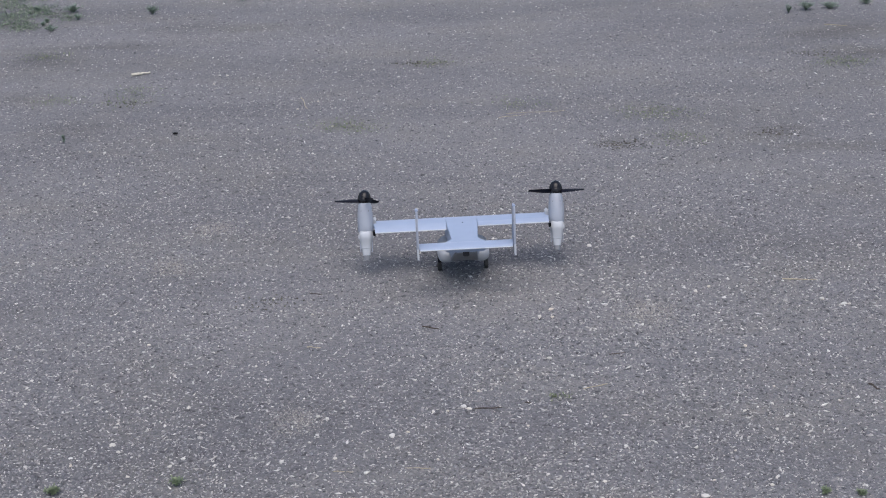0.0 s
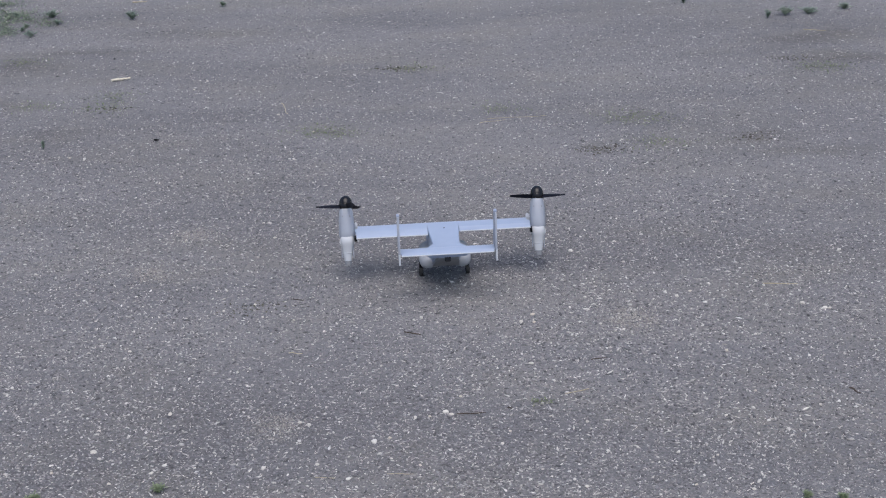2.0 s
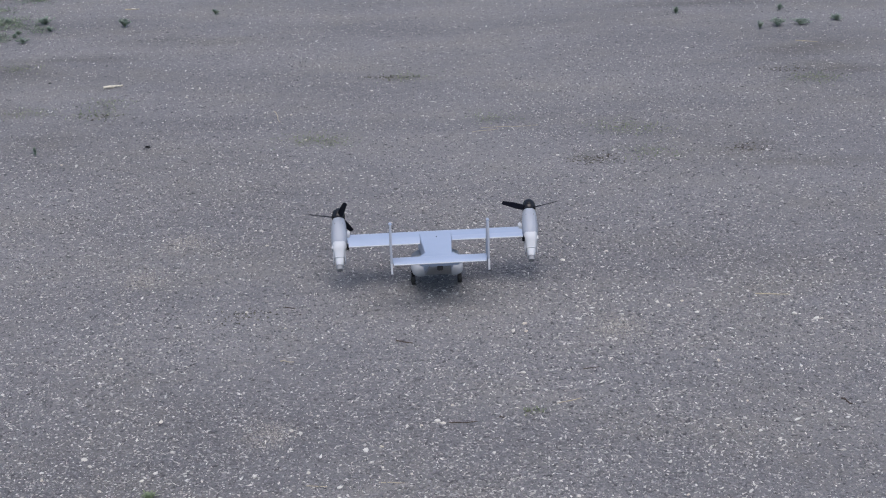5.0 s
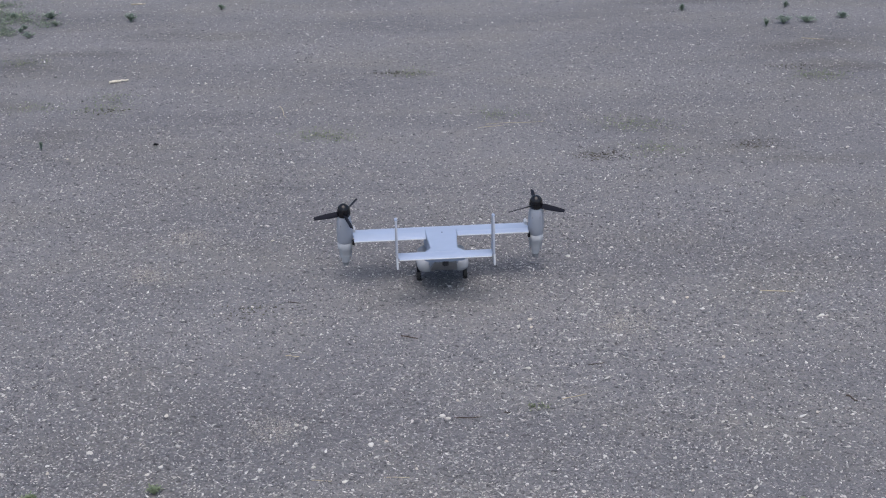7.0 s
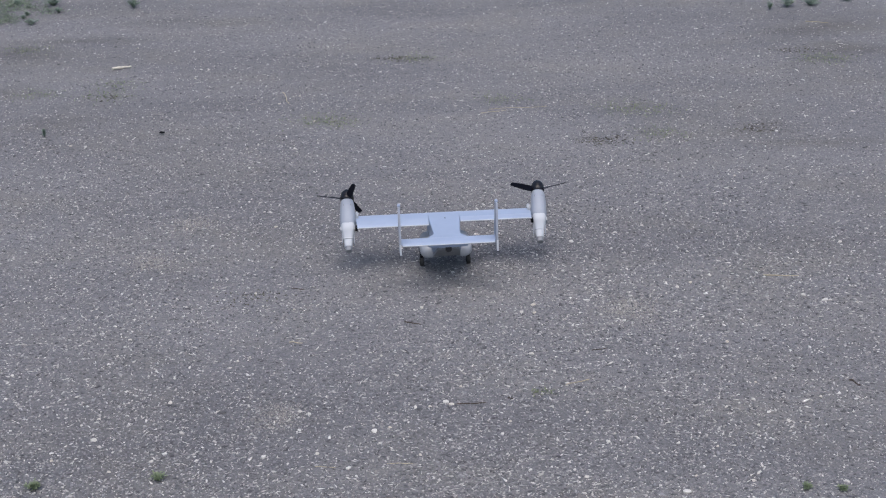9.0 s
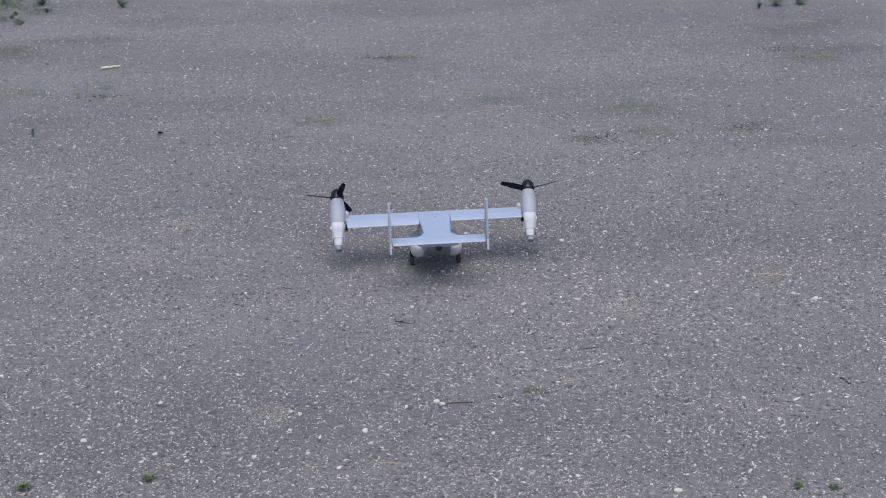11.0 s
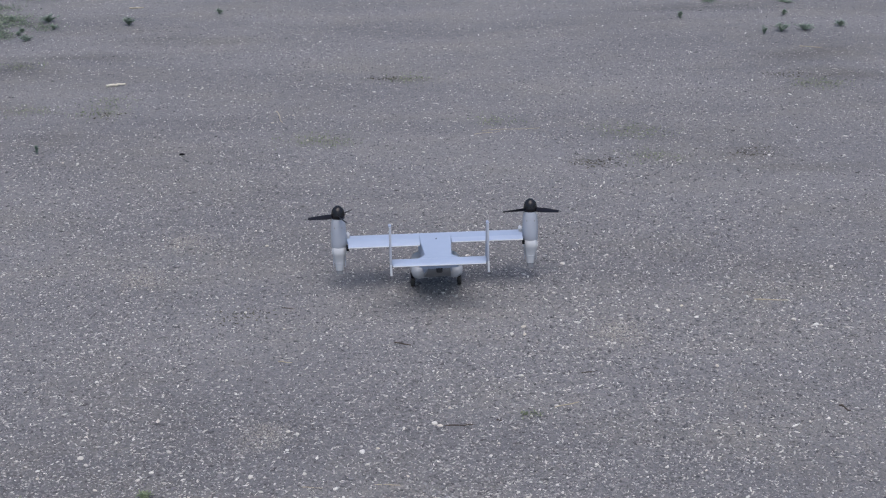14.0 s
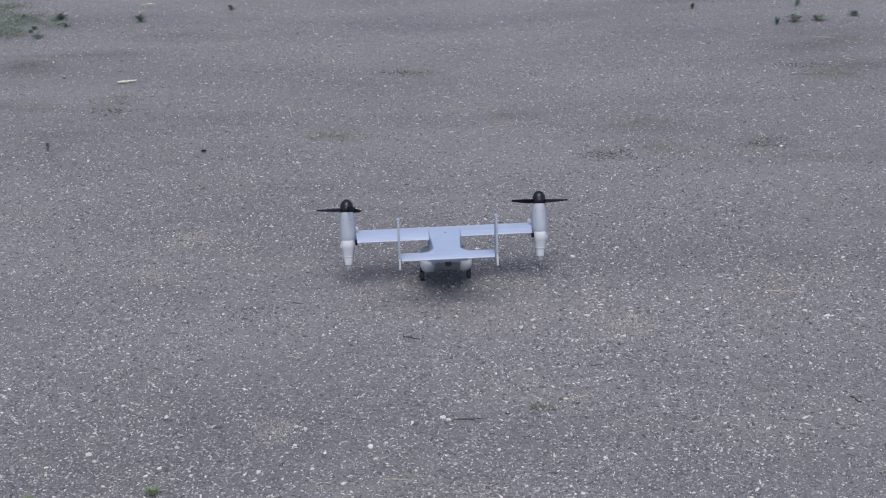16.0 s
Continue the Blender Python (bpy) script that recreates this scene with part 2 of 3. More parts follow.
MOSS = island_material("small_sprouts", [(0.0, (0.13, 0.17, 0.10)), (0.6, (0.19, 0.23, 0.135)), (1.0, (0.28, 0.30, 0.19))], 0.7, leaf=True)
COVER = island_material("weed_cover", [(0.0, (0.11, 0.155, 0.105)), (0.6, (0.20, 0.25, 0.18)), (0.9, (0.30, 0.35, 0.27)), (1.0, (0.46, 0.48, 0.40))], 0.7, leaf=True)
STRAW = island_material("dry_grass", [(0.0, (0.20, 0.155, 0.105)), (0.6, (0.32, 0.255, 0.18)), (1.0, (0.42, 0.35, 0.26))], 0.7, leaf=True)
GREEN_GRASS = island_material("green_grass", [(0.0, (0.04, 0.055, 0.025)), (0.6, (0.075, 0.09, 0.04)), (1.0, (0.17, 0.155, 0.085))], 0.6, leaf=True)
STICK = material("pale_stick", (0.55, 0.51, 0.42), 0.8, scale=120, vary=0.2, bump=0.3)
TWIG = material("dark_twig", (0.055, 0.042, 0.034), 0.85, scale=120, vary=0.3, bump=0.3)
STRAWSTEM = material("straw_stem", (0.40, 0.35, 0.25), 0.75, scale=120, vary=0.2, bump=0.2)
BEETLE = material("beetle_shell", (0.004, 0.004, 0.005), 0.5, scale=300, vary=0.2, spec=0.1)


# ---- building helpers ----
def part(name, bm, mat, parent=None, label="", smooth=True):
    """Links a bmesh as one mesh object under a thing or a part."""
    me = bpy.data.meshes.new(name)
    bmesh.ops.recalc_face_normals(bm, faces=bm.faces)
    bm.to_mesh(me)
    bm.free()
    me.materials.append(mat)
    if smooth:
        me.polygons.foreach_set("use_smooth", [True] * len(me.polygons))
        me.set_sharp_from_angle(angle=radians(38))
    ob = new(name, me)
    if parent:
        ob.parent = parent
    if label:
        ob["label"] = label
    return ob


def loft(rings, cap=True):
    """Joins rings of equally many points into a skin."""
    bm = bmesh.new()
    vs = [[bm.verts.new(p) for p in r] for r in rings]
    k = len(rings[0])
    for a, b in zip(vs, vs[1:]):
        for i in range(k):
            bm.faces.new((a[i], a[(i + 1) % k], b[(i + 1) % k], b[i]))
    if cap:
        bm.faces.new(vs[0])
        bm.faces.new(vs[-1])
    return bm


def squircle(w, h, n=24, power=2.6):
    """A rounded section, w by h half sizes."""
    out = []
    for i in range(n):
        a = 2 * math.pi * i / n
        c, s = math.cos(a), math.sin(a)
        out.append((w * math.copysign(abs(c) ** (2 / power), c), h * math.copysign(abs(s) ** (2 / power), s)))
    return out


def box(x0, x1, y0, y1, z0, z1, bevel=0.001):
    bm = bmesh.new()
    bmesh.ops.create_cube(bm, size=1)
    for v in bm.verts:
        v.co = ((x0 + x1) / 2 + v.co.x * (x1 - x0), (y0 + y1) / 2 + v.co.y * (y1 - y0), (z0 + z1) / 2 + v.co.z * (z1 - z0))
    if bevel:
        bmesh.ops.bevel(bm, geom=bm.edges[:], offset=bevel, segments=2, affect="EDGES")
    return bm


def tube(points, radii, n=8):
    """A tapering rod along points."""
    rings = []
    for i, p in enumerate(points):
        p = Vector(p)
        d = (Vector(points[min(i + 1, len(points) - 1)]) - Vector(points[max(i - 1, 0)])).normalized()
        u = d.cross(Vector((0, 0, 1)) if abs(d.z) < 0.9 else Vector((1, 0, 0))).normalized()
        w = d.cross(u)
        rings.append([p + radii[i] * (math.cos(a) * u + math.sin(a) * w) for a in (2 * math.pi * k / n for k in range(n))])
    return loft(rings)


def aerofoil(chord, thick, n=9):
    """Points (y, z) of a wing section, nose towards +y, tail at y = -chord / 2."""
    up, low = [], []
    for i in range(n):
        s = 0.5 - 0.5 * math.cos(math.pi * i / (n - 1))
        t = 5 * thick * (0.2969 * math.sqrt(s) - 0.126 * s - 0.3516 * s * s + 0.2843 * s ** 3 - 0.1015 * s ** 4)
        y = chord * (0.5 - s)
        up.append((y, max(t, 0.0009)))
        low.append((y, -max(t, 0.0009) * 0.75))
    return up + low[::-1]


# ---- ground ----
def ground_height(x, y):
    """Gentle unevenness of the yard, flat where the aircraft stands."""
    x, y = np.asarray(x, float), np.asarray(y, float)
    h = 0.0022 * np.sin(1.7 * x + 0.6 * y + 0.4) * np.sin(1.3 * y - 0.5 * x + 1.0) + 0.0015 * np.sin(7 * x + 3 * y) * np.sin(6 * y - 2 * x)
    away = np.clip((np.hypot(x, y) - 0.25) / 0.5, 0, 1)
    near = np.clip((12 - np.hypot(x, y)) / 4, 0, 1)
    return h * away * near


def build_ground():
    def axis(lo, hi, step, reach):
        inner = list(np.arange(lo, hi + 1e-6, step))
        grow, a, b, d = [], lo, hi, step
        left, right = [], []
        while b < reach:
            d *= 1.5
            a, b = a - d, b + d
            left.append(a)
            right.append(b)
        return left[::-1] + inner + right

    xs, ys = axis(-3.0, 3.0, 0.05, 1500), axis(-2.0, 5.0, 0.05, 1500)
    X, Y = np.meshgrid(xs, ys)
    Z = ground_height(X, Y)
    verts = np.stack([X, Y, Z], -1).reshape(-1, 3)
    w = len(xs)
    faces = [(j * w + i, j * w + i + 1, (j + 1) * w + i + 1, (j + 1) * w + i) for j in range(len(ys) - 1) for i in range(w - 1)]
    me = bpy.data.meshes.new("ground")
    me.from_pydata(verts.tolist(), [], faces)
    me.polygons.foreach_set("use_smooth", [True] * len(me.polygons))
    me.materials.append(GROUND)
    tagged(new("ground", me), "flat yard of trodden dark grey gravel and grit", "ground", kind="structure")


def chips(name, count, rng, size, spread, mat, label, thin=0.55, sink=0.25, long=1.5):
    """Countless small stones lying on the ground, each a squashed, uneven eight-sided chip."""
    x, y = spread(rng, count)
    k = len(x)
    r = size(rng, k)
    base = np.array([(1, 0, 0), (0, 1, 0), (-1, 0, 0), (0, -1, 0), (0, 0, 1), (0, 0, -1)], float)
    jit = 1 + rng.uniform(-0.35, 0.35, (k, 6, 1))
    v = base[None] * jit + rng.uniform(-0.22, 0.22, (k, 6, 3))
    stretch = np.stack([rng.uniform(0.8, long, k), rng.uniform(0.9 / long, 1.0, k), rng.uniform(0.35, 1.0, k) * thin * 1.4], -1)
    v = v * stretch[:, None, :] * r[:, None, None]
    tilt = rng.normal(0, 0.25, k)
    c, s = np.cos(tilt)[:, None], np.sin(tilt)[:, None]
    v = np.stack([v[..., 0] * c - v[..., 2] * s, v[..., 1], v[..., 0] * s + v[..., 2] * c], -1)
    turn = rng.uniform(0, 2 * np.pi, k)
    c, s = np.cos(turn)[:, None], np.sin(turn)[:, None]
    v = np.stack([v[..., 0] * c - v[..., 1] * s, v[..., 0] * s + v[..., 1] * c, v[..., 2]], -1)
    v[..., 0] += x[:, None]
    v[..., 1] += y[:, None]
    v[..., 2] += (ground_height(x, y) + r * thin * sink)[:, None]
    f = np.array([(0, 1, 4), (1, 2, 4), (2, 3, 4), (3, 0, 4), (1, 0, 5), (2, 1, 5), (3, 2, 5), (0, 3, 5)])
    faces = (f[None] + 6 * np.arange(k)[:, None, None]).reshape(-1)
    me = bpy.data.meshes.new(name)
    me.vertices.add(6 * k)
    me.vertices.foreach_set("co", v.reshape(-1))
    me.loops.add(len(faces))
    me.loops.foreach_set("vertex_index", faces)
    me.polygons.add(len(faces) // 3)
    me.polygons.foreach_set("loop_start", np.arange(0, len(faces), 3))
    me.update(calc_edges=True)
    me.validate()
    me.materials.append(mat)
    return tagged(new(name, me), label, "gravel", kind="stuff")


def yard(fall):
    """Places in the yard: chips lie thickest in the foreground and thin out by 1/e over fall metres."""
    ys = np.linspace(-1.7, 4.2, 400)
    share = np.cumsum(np.exp(-ys / fall) * (0.30 * np.hypot(ys + 3.44, 1.5) + 0.22))

    def spread(rng, count):
        y = np.interp(rng.uniform(0, 1, count) * share[-1], share, ys)
        edge = rng.uniform(0, 1, count) < 0.1
        y = np.where(edge, y + rng.normal(0, 0.4, count), y)
        x = rng.uniform(-1, 1, count) * (0.30 * np.hypot(y + 3.44, 1.5) + 0.22)
        x = np.where(edge, x + rng.normal(0, 0.5, count), x)
        x = x * (1 + np.abs(rng.normal(0, 0.07, count)))
        y = np.where(y < -1.45, y - rng.exponential(0.25, count), y)
        keep = np.sin(3.1 * x + 1.3 * y) * np.sin(2.3 * y - 1.7 * x + 2) + 0.6 * np.sin(9 * x - 4 * y) * np.sin(8 * y + 3 * x) > rng.uniform(-3.0, 0.9, count)
        return x[keep], y[keep]
    return spread


build_ground()
rng = np.random.default_rng(5)
chips("fine_gravel", 410000, rng, lambda g, k: np.clip(g.lognormal(math.log(0.0019), 0.31, k), 0.0009, 0.0050), yard(1.6), GRIT, "fine angular grey gravel chips scattered over the yard", long=2.5)
chips("coarse_gravel", 12000, rng, lambda g, k: np.clip(g.lognormal(math.log(0.0030), 0.3, k), 0.002, 0.006), yard(1.6), GRIT, "coarser mixed gravel chips lying on the grit")


def patches(spots, rx, ry):
    """Places heaped round a few spots."""
    def spread(rng, count):
        pick = np.array(spots)[rng.integers(0, len(spots), count)]
        return pick[:, 0] + rng.normal(0, rx, count), pick[:, 1] + rng.normal(0, ry, count)
    return spread


chips("sandy_patches", 5200, rng, lambda g, k: g.uniform(0.0008, 0.0022, k), patches([(0.412, -0.263), (0.414, -0.299), (-0.657, 0.307), (-0.727, 0.057), (-0.348, -0.735)], 0.035, 0.035), SANDY, "pale sandy grit gathered in shallow patches")
chips("edge_grit", 900, rng, lambda g, k: g.uniform(0.0015, 0.004, k), patches([(1.2 + 0.1 * i, 3.24 - 0.055 * i) for i in range(10)], 0.06, 0.025), SANDY, "pale grit along the edge of the grass verge")
chips("dark_litter", 480, rng, lambda g, k: g.uniform(0.0015, 0.0045, k), patches([(0.480, 0.885), (-0.145, 1.809), (-1.105, 1.442), (-0.452, -0.161), (0.473, 0.870), (0.936, 0.946), (1.238, 1.782)], 0.045, 0.022), LITTER, "dark plant litter lying in the gravel")


# ---- single stones ----
def stone(name, x, y, r, seed, flat=0.6):
    g = random.Random(seed)
    bm = bmesh.new()
    bmesh.ops.create_icosphere(bm, subdivisions=2, radius=r)
    sx, sy, off = g.uniform(0.9, 1.35), g.uniform(0.7, 1.0), g.uniform(0, 50)
    for v in bm.verts:
        k = 1 + 0.35 * noise.noise(v.co / r * 0.9 + Vector((off, off, 0)))
        v.co = Vector((v.co.x * sx * k, v.co.y * sy * k, max(v.co.z * flat * k, -0.35 * r)))
    ob = part(name, bm, PALE)
    ob.matrix_basis = pose(x, y, float(ground_height(x, y)) + 0.3 * r * flat, g.uniform(-8, 8), g.uniform(-8, 8), g.uniform(0, 360))
    return ob


NEAR_STONES = [(-0.697, -0.812), (-0.667, -0.617), (-0.570, -0.669), (-0.549, -0.874), (-0.566, -0.890), (-0.645, -0.933), (-0.301, -0.722), (-0.282, -0.734), (-0.150, -0.809), (-0.120, -0.795), (-0.070, -0.716), (-0.194, -0.946), (-0.178, -0.975), (-0.041, -0.713), (-0.009, -0.696), (0.002, -0.706), (0.117, -0.780), (0.271, -0.754), (0.247, -0.997), (0.176, -0.495), (0.548, -0.747), (0.597, -0.822), (0.564, -0.995), (0.422, -1.056), (0.145, -0.966), (0.099, -0.829)]
MID_STONES = [(0.314, 0.116), (0.974, 0.069), (0.815, -0.236), (0.859, -0.263), (0.570, -0.150), (0.536, -0.173), (0.429, 0.166), (-0.438, 0.877), (-1.069, 0.939), (-0.293, 1.746), (-0.059, -0.247), (0.195, -0.249), (0.393, -0.342), (-0.829, 1.734), (-0.802, 1.725), (-0.835, 1.626), (-0.404, 1.986), (1.098, 1.716), (0.736, 1.058), (1.215, 0.908), (0.369, 0.914), (0.238, 1.014)]
for i, (x, y) in enumerate(NEAR_STONES):
    big = i in (0, 8, 14, 23)
    tagged(stone("stone", x, y, (0.0062 if big else 0.0033 + 0.0005 * (i % 4)), i, 0.4 if i == 0 else 0.65),
           "larger pale limestone pebble lying in the gravel" if big else "small pale limestone pebble in the gravel", "stone", "pale pebbles in the gravel")
for i, (x, y) in enumerate(MID_STONES):
    tagged(stone("stone", x, y, 0.0064 if i < 4 else 0.0042 + 0.0005 * (i % 3), 100 + i),
           "larger pale limestone pebble lying in the gravel" if i < 4 else "small pale limestone pebble in the gravel", "stone", "pale pebbles in the gravel")


SMALL_STONES = [(-0.889, -0.258), (-0.784, -0.305), (-0.793, -0.376), (-0.704, -0.373), (-0.692, -0.423), (-0.603, -0.209), (-0.519, -0.177), (-0.925, -0.532), (-0.883, -0.582), (-0.554, -0.719), (-0.703, -0.730), (-0.571, -0.900), (-0.490, -0.887), (-0.456, -0.909), (-0.763, -0.886), (-0.681, -0.839), (-0.657, -0.815), (-0.425, -0.217), (-0.351, -0.239), (-0.449, -0.147), (-0.300, -0.368), (-0.170, -0.469), (-0.145, -0.484), (-0.453, -0.490), (-0.349, -0.633), (-0.252, -0.662), (-0.297, -0.798), (-0.256, -0.890), (-0.116, -0.874), (-0.060, -0.902), (0.196, -0.290), (0.167, -0.286), (0.129, -0.359), (0.022, -0.631), (0.344, -0.308), (0.323, -0.163), (0.459, -0.139), (0.513, -0.149), (0.219, -0.575), (0.300, -0.870), (0.170, -0.930), (0.227, -0.970), (0.678, -0.386), (0.600, -0.462), (0.774, -0.414), (0.625, -0.649), (0.627, -0.772)]
FAR_STONES = [(0.432, -0.883), (0.504, -0.897), (0.447, -1.002), (0.549, -1.021), (0.870, -0.265), (0.813, -0.056), (0.743, -0.714), (-1.068, 0.928), (-0.753, 0.757), (-0.947, 0.668), (-0.713, 0.409), (-0.670, 0.270), (-1.116, 0.952), (-0.906, 1.201), (-0.550, 0.926), (-0.479, 0.373), (-0.439, 0.267), (0.411, 0.383), (0.430, 0.165), (0.735, 0.341), (0.800, 0.546), (0.632, 0.526), (0.513, 0.283), (0.995, 0.694), (1.040, 0.744), (1.151, 0.688), (-0.451, 0.883), (-0.432, 0.871), (-0.396, 1.128), (-0.482, 1.392), (-0.462, 1.397), (-0.293, 1.744), (-0.206, 1.647), (-0.125, 0.849), (-0.070, 0.845), (0.104, 0.960), (-0.036, 0.997), (-0.268, 0.859), (0.036, 0.729), (-0.181, 0.784), (-0.522, 1.317)]
for i, (x, y) in enumerate(SMALL_STONES + FAR_STONES):
    tagged(stone("stone", x, y, 0.0028 + 0.0005 * (i % 4), 200 + i), "small pale limestone pebble in the gravel", "stone", "pale pebbles in the gravel")


# ---- sticks, twigs and straws ----
def stick(name, a, b, r, mat, label, bend=0.006, seed=1):
    g = random.Random(seed)
    mid = ((a[0] + b[0]) / 2, (a[1] + b[1]) / 2)
    d = Vector((b[0] - a[0], b[1] - a[1], 0))
    side = d.cross(Vector((0, 0, 1))).normalized()
    pts = []
    for k in range(7):
        s = k / 6 - 0.5
        pts.append(d * s + side * (bend * math.sin(s * 5 + g.uniform(-0.4, 0.4))) + Vector((0, 0, r * (0.8 + 0.3 * abs(g.gauss(0, 1))))))
    ob = part(name, tube(pts, [r * g.uniform(0.8, 1.1) * (1 - 0.05 * k) for k in range(7)], 7), mat)
    ob.location = (*mid, float(ground_height(*mid)))
    return tagged(ob, label, name)


STICK_ENDS = [(-1.140, 1.753), (-1.080, 1.783), (-1.271, 2.929), (-1.212, 2.934), (0.013, -0.707), (0.071, -0.703), (0.116, -0.687), (0.128, -0.688), (0.238, -0.639), (0.289, -0.615), (0.306, -0.487), (0.339, -0.478), (0.815, -0.651), (0.829, -0.649), (0.837, -0.669), (-0.122, -0.932), (-0.073, -0.934), (0.147, 1.200), (0.332, 1.220), (1.360, 2.158), (1.439, 2.134)]
E_ = STICK_ENDS
stick("stick", E_[0], E_[1], 0.0050, STICK, "weathered pale stick lying on the gravel", 0.002, 1)
stick("stick", E_[2], E_[3], 0.0028, STRAWSTEM, "weathered pale stick lying on the gravel", 0.002, 2)
stick("twig", E_[4], E_[5], 0.0014, TWIG, "thin dark twig beside a pale pebble", 0.002, 3)
stick("twig", E_[6], E_[7], 0.0014, TWIG, "short thin dark twig on the gravel", 0.001, 4)
stick("straw", E_[8], E_[9], 0.0012, STRAWSTEM, "dry straw stem lying on the gravel", 0.002, 5)
stick("twig", E_[10], E_[11], 0.0012, TWIG, "short thin dark twig on the gravel", 0.001, 6)
stick("twig", E_[12], E_[14], 0.0020, TWIG, "curved dark twig on the gravel", 0.006, 7)
stick("straw", E_[15], E_[16], 0.0009, STRAWSTEM, "dry straw stem lying on the gravel", 0.001, 8)
stick("straw", E_[17], E_[18], 0.0009, STRAWSTEM, "long dry straw stem lying on the gravel", 0.004, 9)
stick("straw", E_[19], E_[20], 0.0014, STRAWSTEM, "flattened dry straw on the gravel", 0.003, 10)


MORE_ENDS = [(0.746, -0.125), (0.828, -0.130), (-0.349, -0.410), (-0.319, -0.409), (-0.257, -0.938), (-0.218, -0.942), (-0.367, -0.123), (-0.336, -0.131), (-0.098, -0.323), (-0.060, -0.336), (0.123, 1.161), (0.204, 1.195), (-0.525, 1.439), (-0.487, 1.320)]
E_ = MORE_ENDS
stick("straw", E_[0], E_[1], 0.0014, STRAWSTEM, "pale dry straw stem lying on the gravel", 0.0015, 11)
stick("straw", E_[2], E_[3], 0.0012, STRAWSTEM, "short bent dry straw on the gravel", 0.004, 12)
stick("straw", E_[4], E_[5], 0.0009, STRAWSTEM, "dry straw stem lying on the gravel", 0.001, 13)
stick("twig", E_[6], E_[7], 0.0012, TWIG, "short thin dark twig on the gravel", 0.001, 14)
stick("twig", E_[8], E_[9], 0.0016, TWIG, "short brown twig on the gravel", 0.001, 15)
stick("straw", E_[10], E_[11], 0.0009, STRAWSTEM, "long dry straw stem lying on the gravel", 0.006, 16)
stick("straw", E_[12], E_[13], 0.0014, STRAWSTEM, "bent dry straw on the far gravel", 0.006, 17)


# ---- weeds ----
def leaf_card(bm, base, way, length, width, lift):
    """A leaf with a folded middle and a drooping tip."""
    side = way.cross(Vector((0, 0, 1)))
    side = (side if side.length > 1e-4 else Vector((1, 0, 0))).normalized() * width / 2
    mid = base + way * length * 0.5 + Vector((0, 0, lift * length * 0.25))
    tip = base + way * length + Vector((0, 0, -lift * length * 0.1))
    v = [bm.verts.new(p) for p in (base, mid + side, tip, mid - side, mid - Vector((0, 0, width * 0.2)))]
    for f in ((0, 1, 4), (1, 2, 4), (2, 3, 4), (3, 0, 4)):
        bm.faces.new([v[i] for i in f])


def weed(x, y, width, height, seed, mat=None, label=""):
    """Fine stems that fan out from one root, each set with small leaves."""
    g = random.Random(seed)
    root = new("weed")
    root.location = (x, y, float(ground_height(x, y)))
    stems, crown = bmesh.new(), bmesh.new()
    width, height = width * 1.3, height * 1.15
    leaf = 0.0045 + 0.17 * min(height, width)
    for k in range(int(9 + 160 * width)):
        a, out = g.uniform(0, 6.28), g.uniform(0.1, 1.0)
        tip = Vector((math.cos(a) * width / 2 * out, math.sin(a) * width / 2 * out, height * g.uniform(0.45, 1.0) * (1.05 - 0.4 * out)))
        bow = 0.12 * height
        pts = [tip * q / 4 + Vector((0, 0, bow * math.sin(q / 4 * 3.1))) for q in range(5)]
        rod = tube(pts, [0.0008, 0.0007, 0.0006, 0.0005, 0.0003], 4)
        me = bpy.data.meshes.new("rod")
        rod.to_mesh(me)
        rod.free()
        stems.from_mesh(me)
        bpy.data.meshes.remove(me)
        for q in range(14):
            at = g.uniform(0.15, 1.0)
            b = g.uniform(0, 6.28)
            way = Vector((math.cos(b), math.sin(b), g.uniform(-0.2, 0.9))).normalized()
            length = leaf * g.uniform(0.6, 1.3)
            leaf_card(crown, tip * at + Vector((0, 0, bow * math.sin(at * 3.1))), way, length, length * g.uniform(0.3, 0.5), g.uniform(0.2, 0.9))
    part("stem", stems, mat or WEED, root)
    part("foliage", crown, mat or WEED, root, smooth=False)
    return tagged(root, label, "weed", "weeds in the yard")


# place, width and height
WEEDS = [(0.791, 3.060, 0.040, 0.012), (0.866, 3.024, 0.020, 0.015), (0.946, 3.009, 0.035, 0.008), (1.046, 2.961, 0.018, 0.020), (1.143, 2.904, 0.110, 0.008),
         (1.452, 2.865, 0.090, 0.008), (1.405, 2.643, 0.020, 0.025), (1.341, 2.382, 0.060, 0.030), (1.431, 2.395, 0.075, 0.022), (1.266, 2.343, 0.020, 0.035),
         (1.587, 2.449, 0.050, 0.022), (0.985, 2.619, 0.022, 0.025), (1.734, 2.920, 0.015, 0.010), (0.266, 3.167, 0.035, 0.012), (0.560, 3.117, 0.020, 0.012),
         (-1.221, 2.638, 0.045, 0.035), (-1.557, 2.713, 0.080, 0.030), (-1.577, 2.415, 0.045, 0.022), (-0.878, 2.819, 0.030, 0.022), (-1.713, 2.740, 0.025, 0.018),
         (-1.625, 2.550, 0.030, 0.016), (-1.695, 3.242, 0.030, 0.015), (-1.637, 3.260, 0.030, 0.012), (-1.510, 2.589, 0.030, 0.020), (-1.630, 2.505, 0.020, 0.015),
         (-1.215, 1.043, 0.009, 0.028), (-0.772, -0.988, 0.027, 0.016), (-0.547, -0.970, 0.024, 0.016), (0.639, -1.050, 0.016, 0.011), (0.702, -1.061, 0.018, 0.010)]
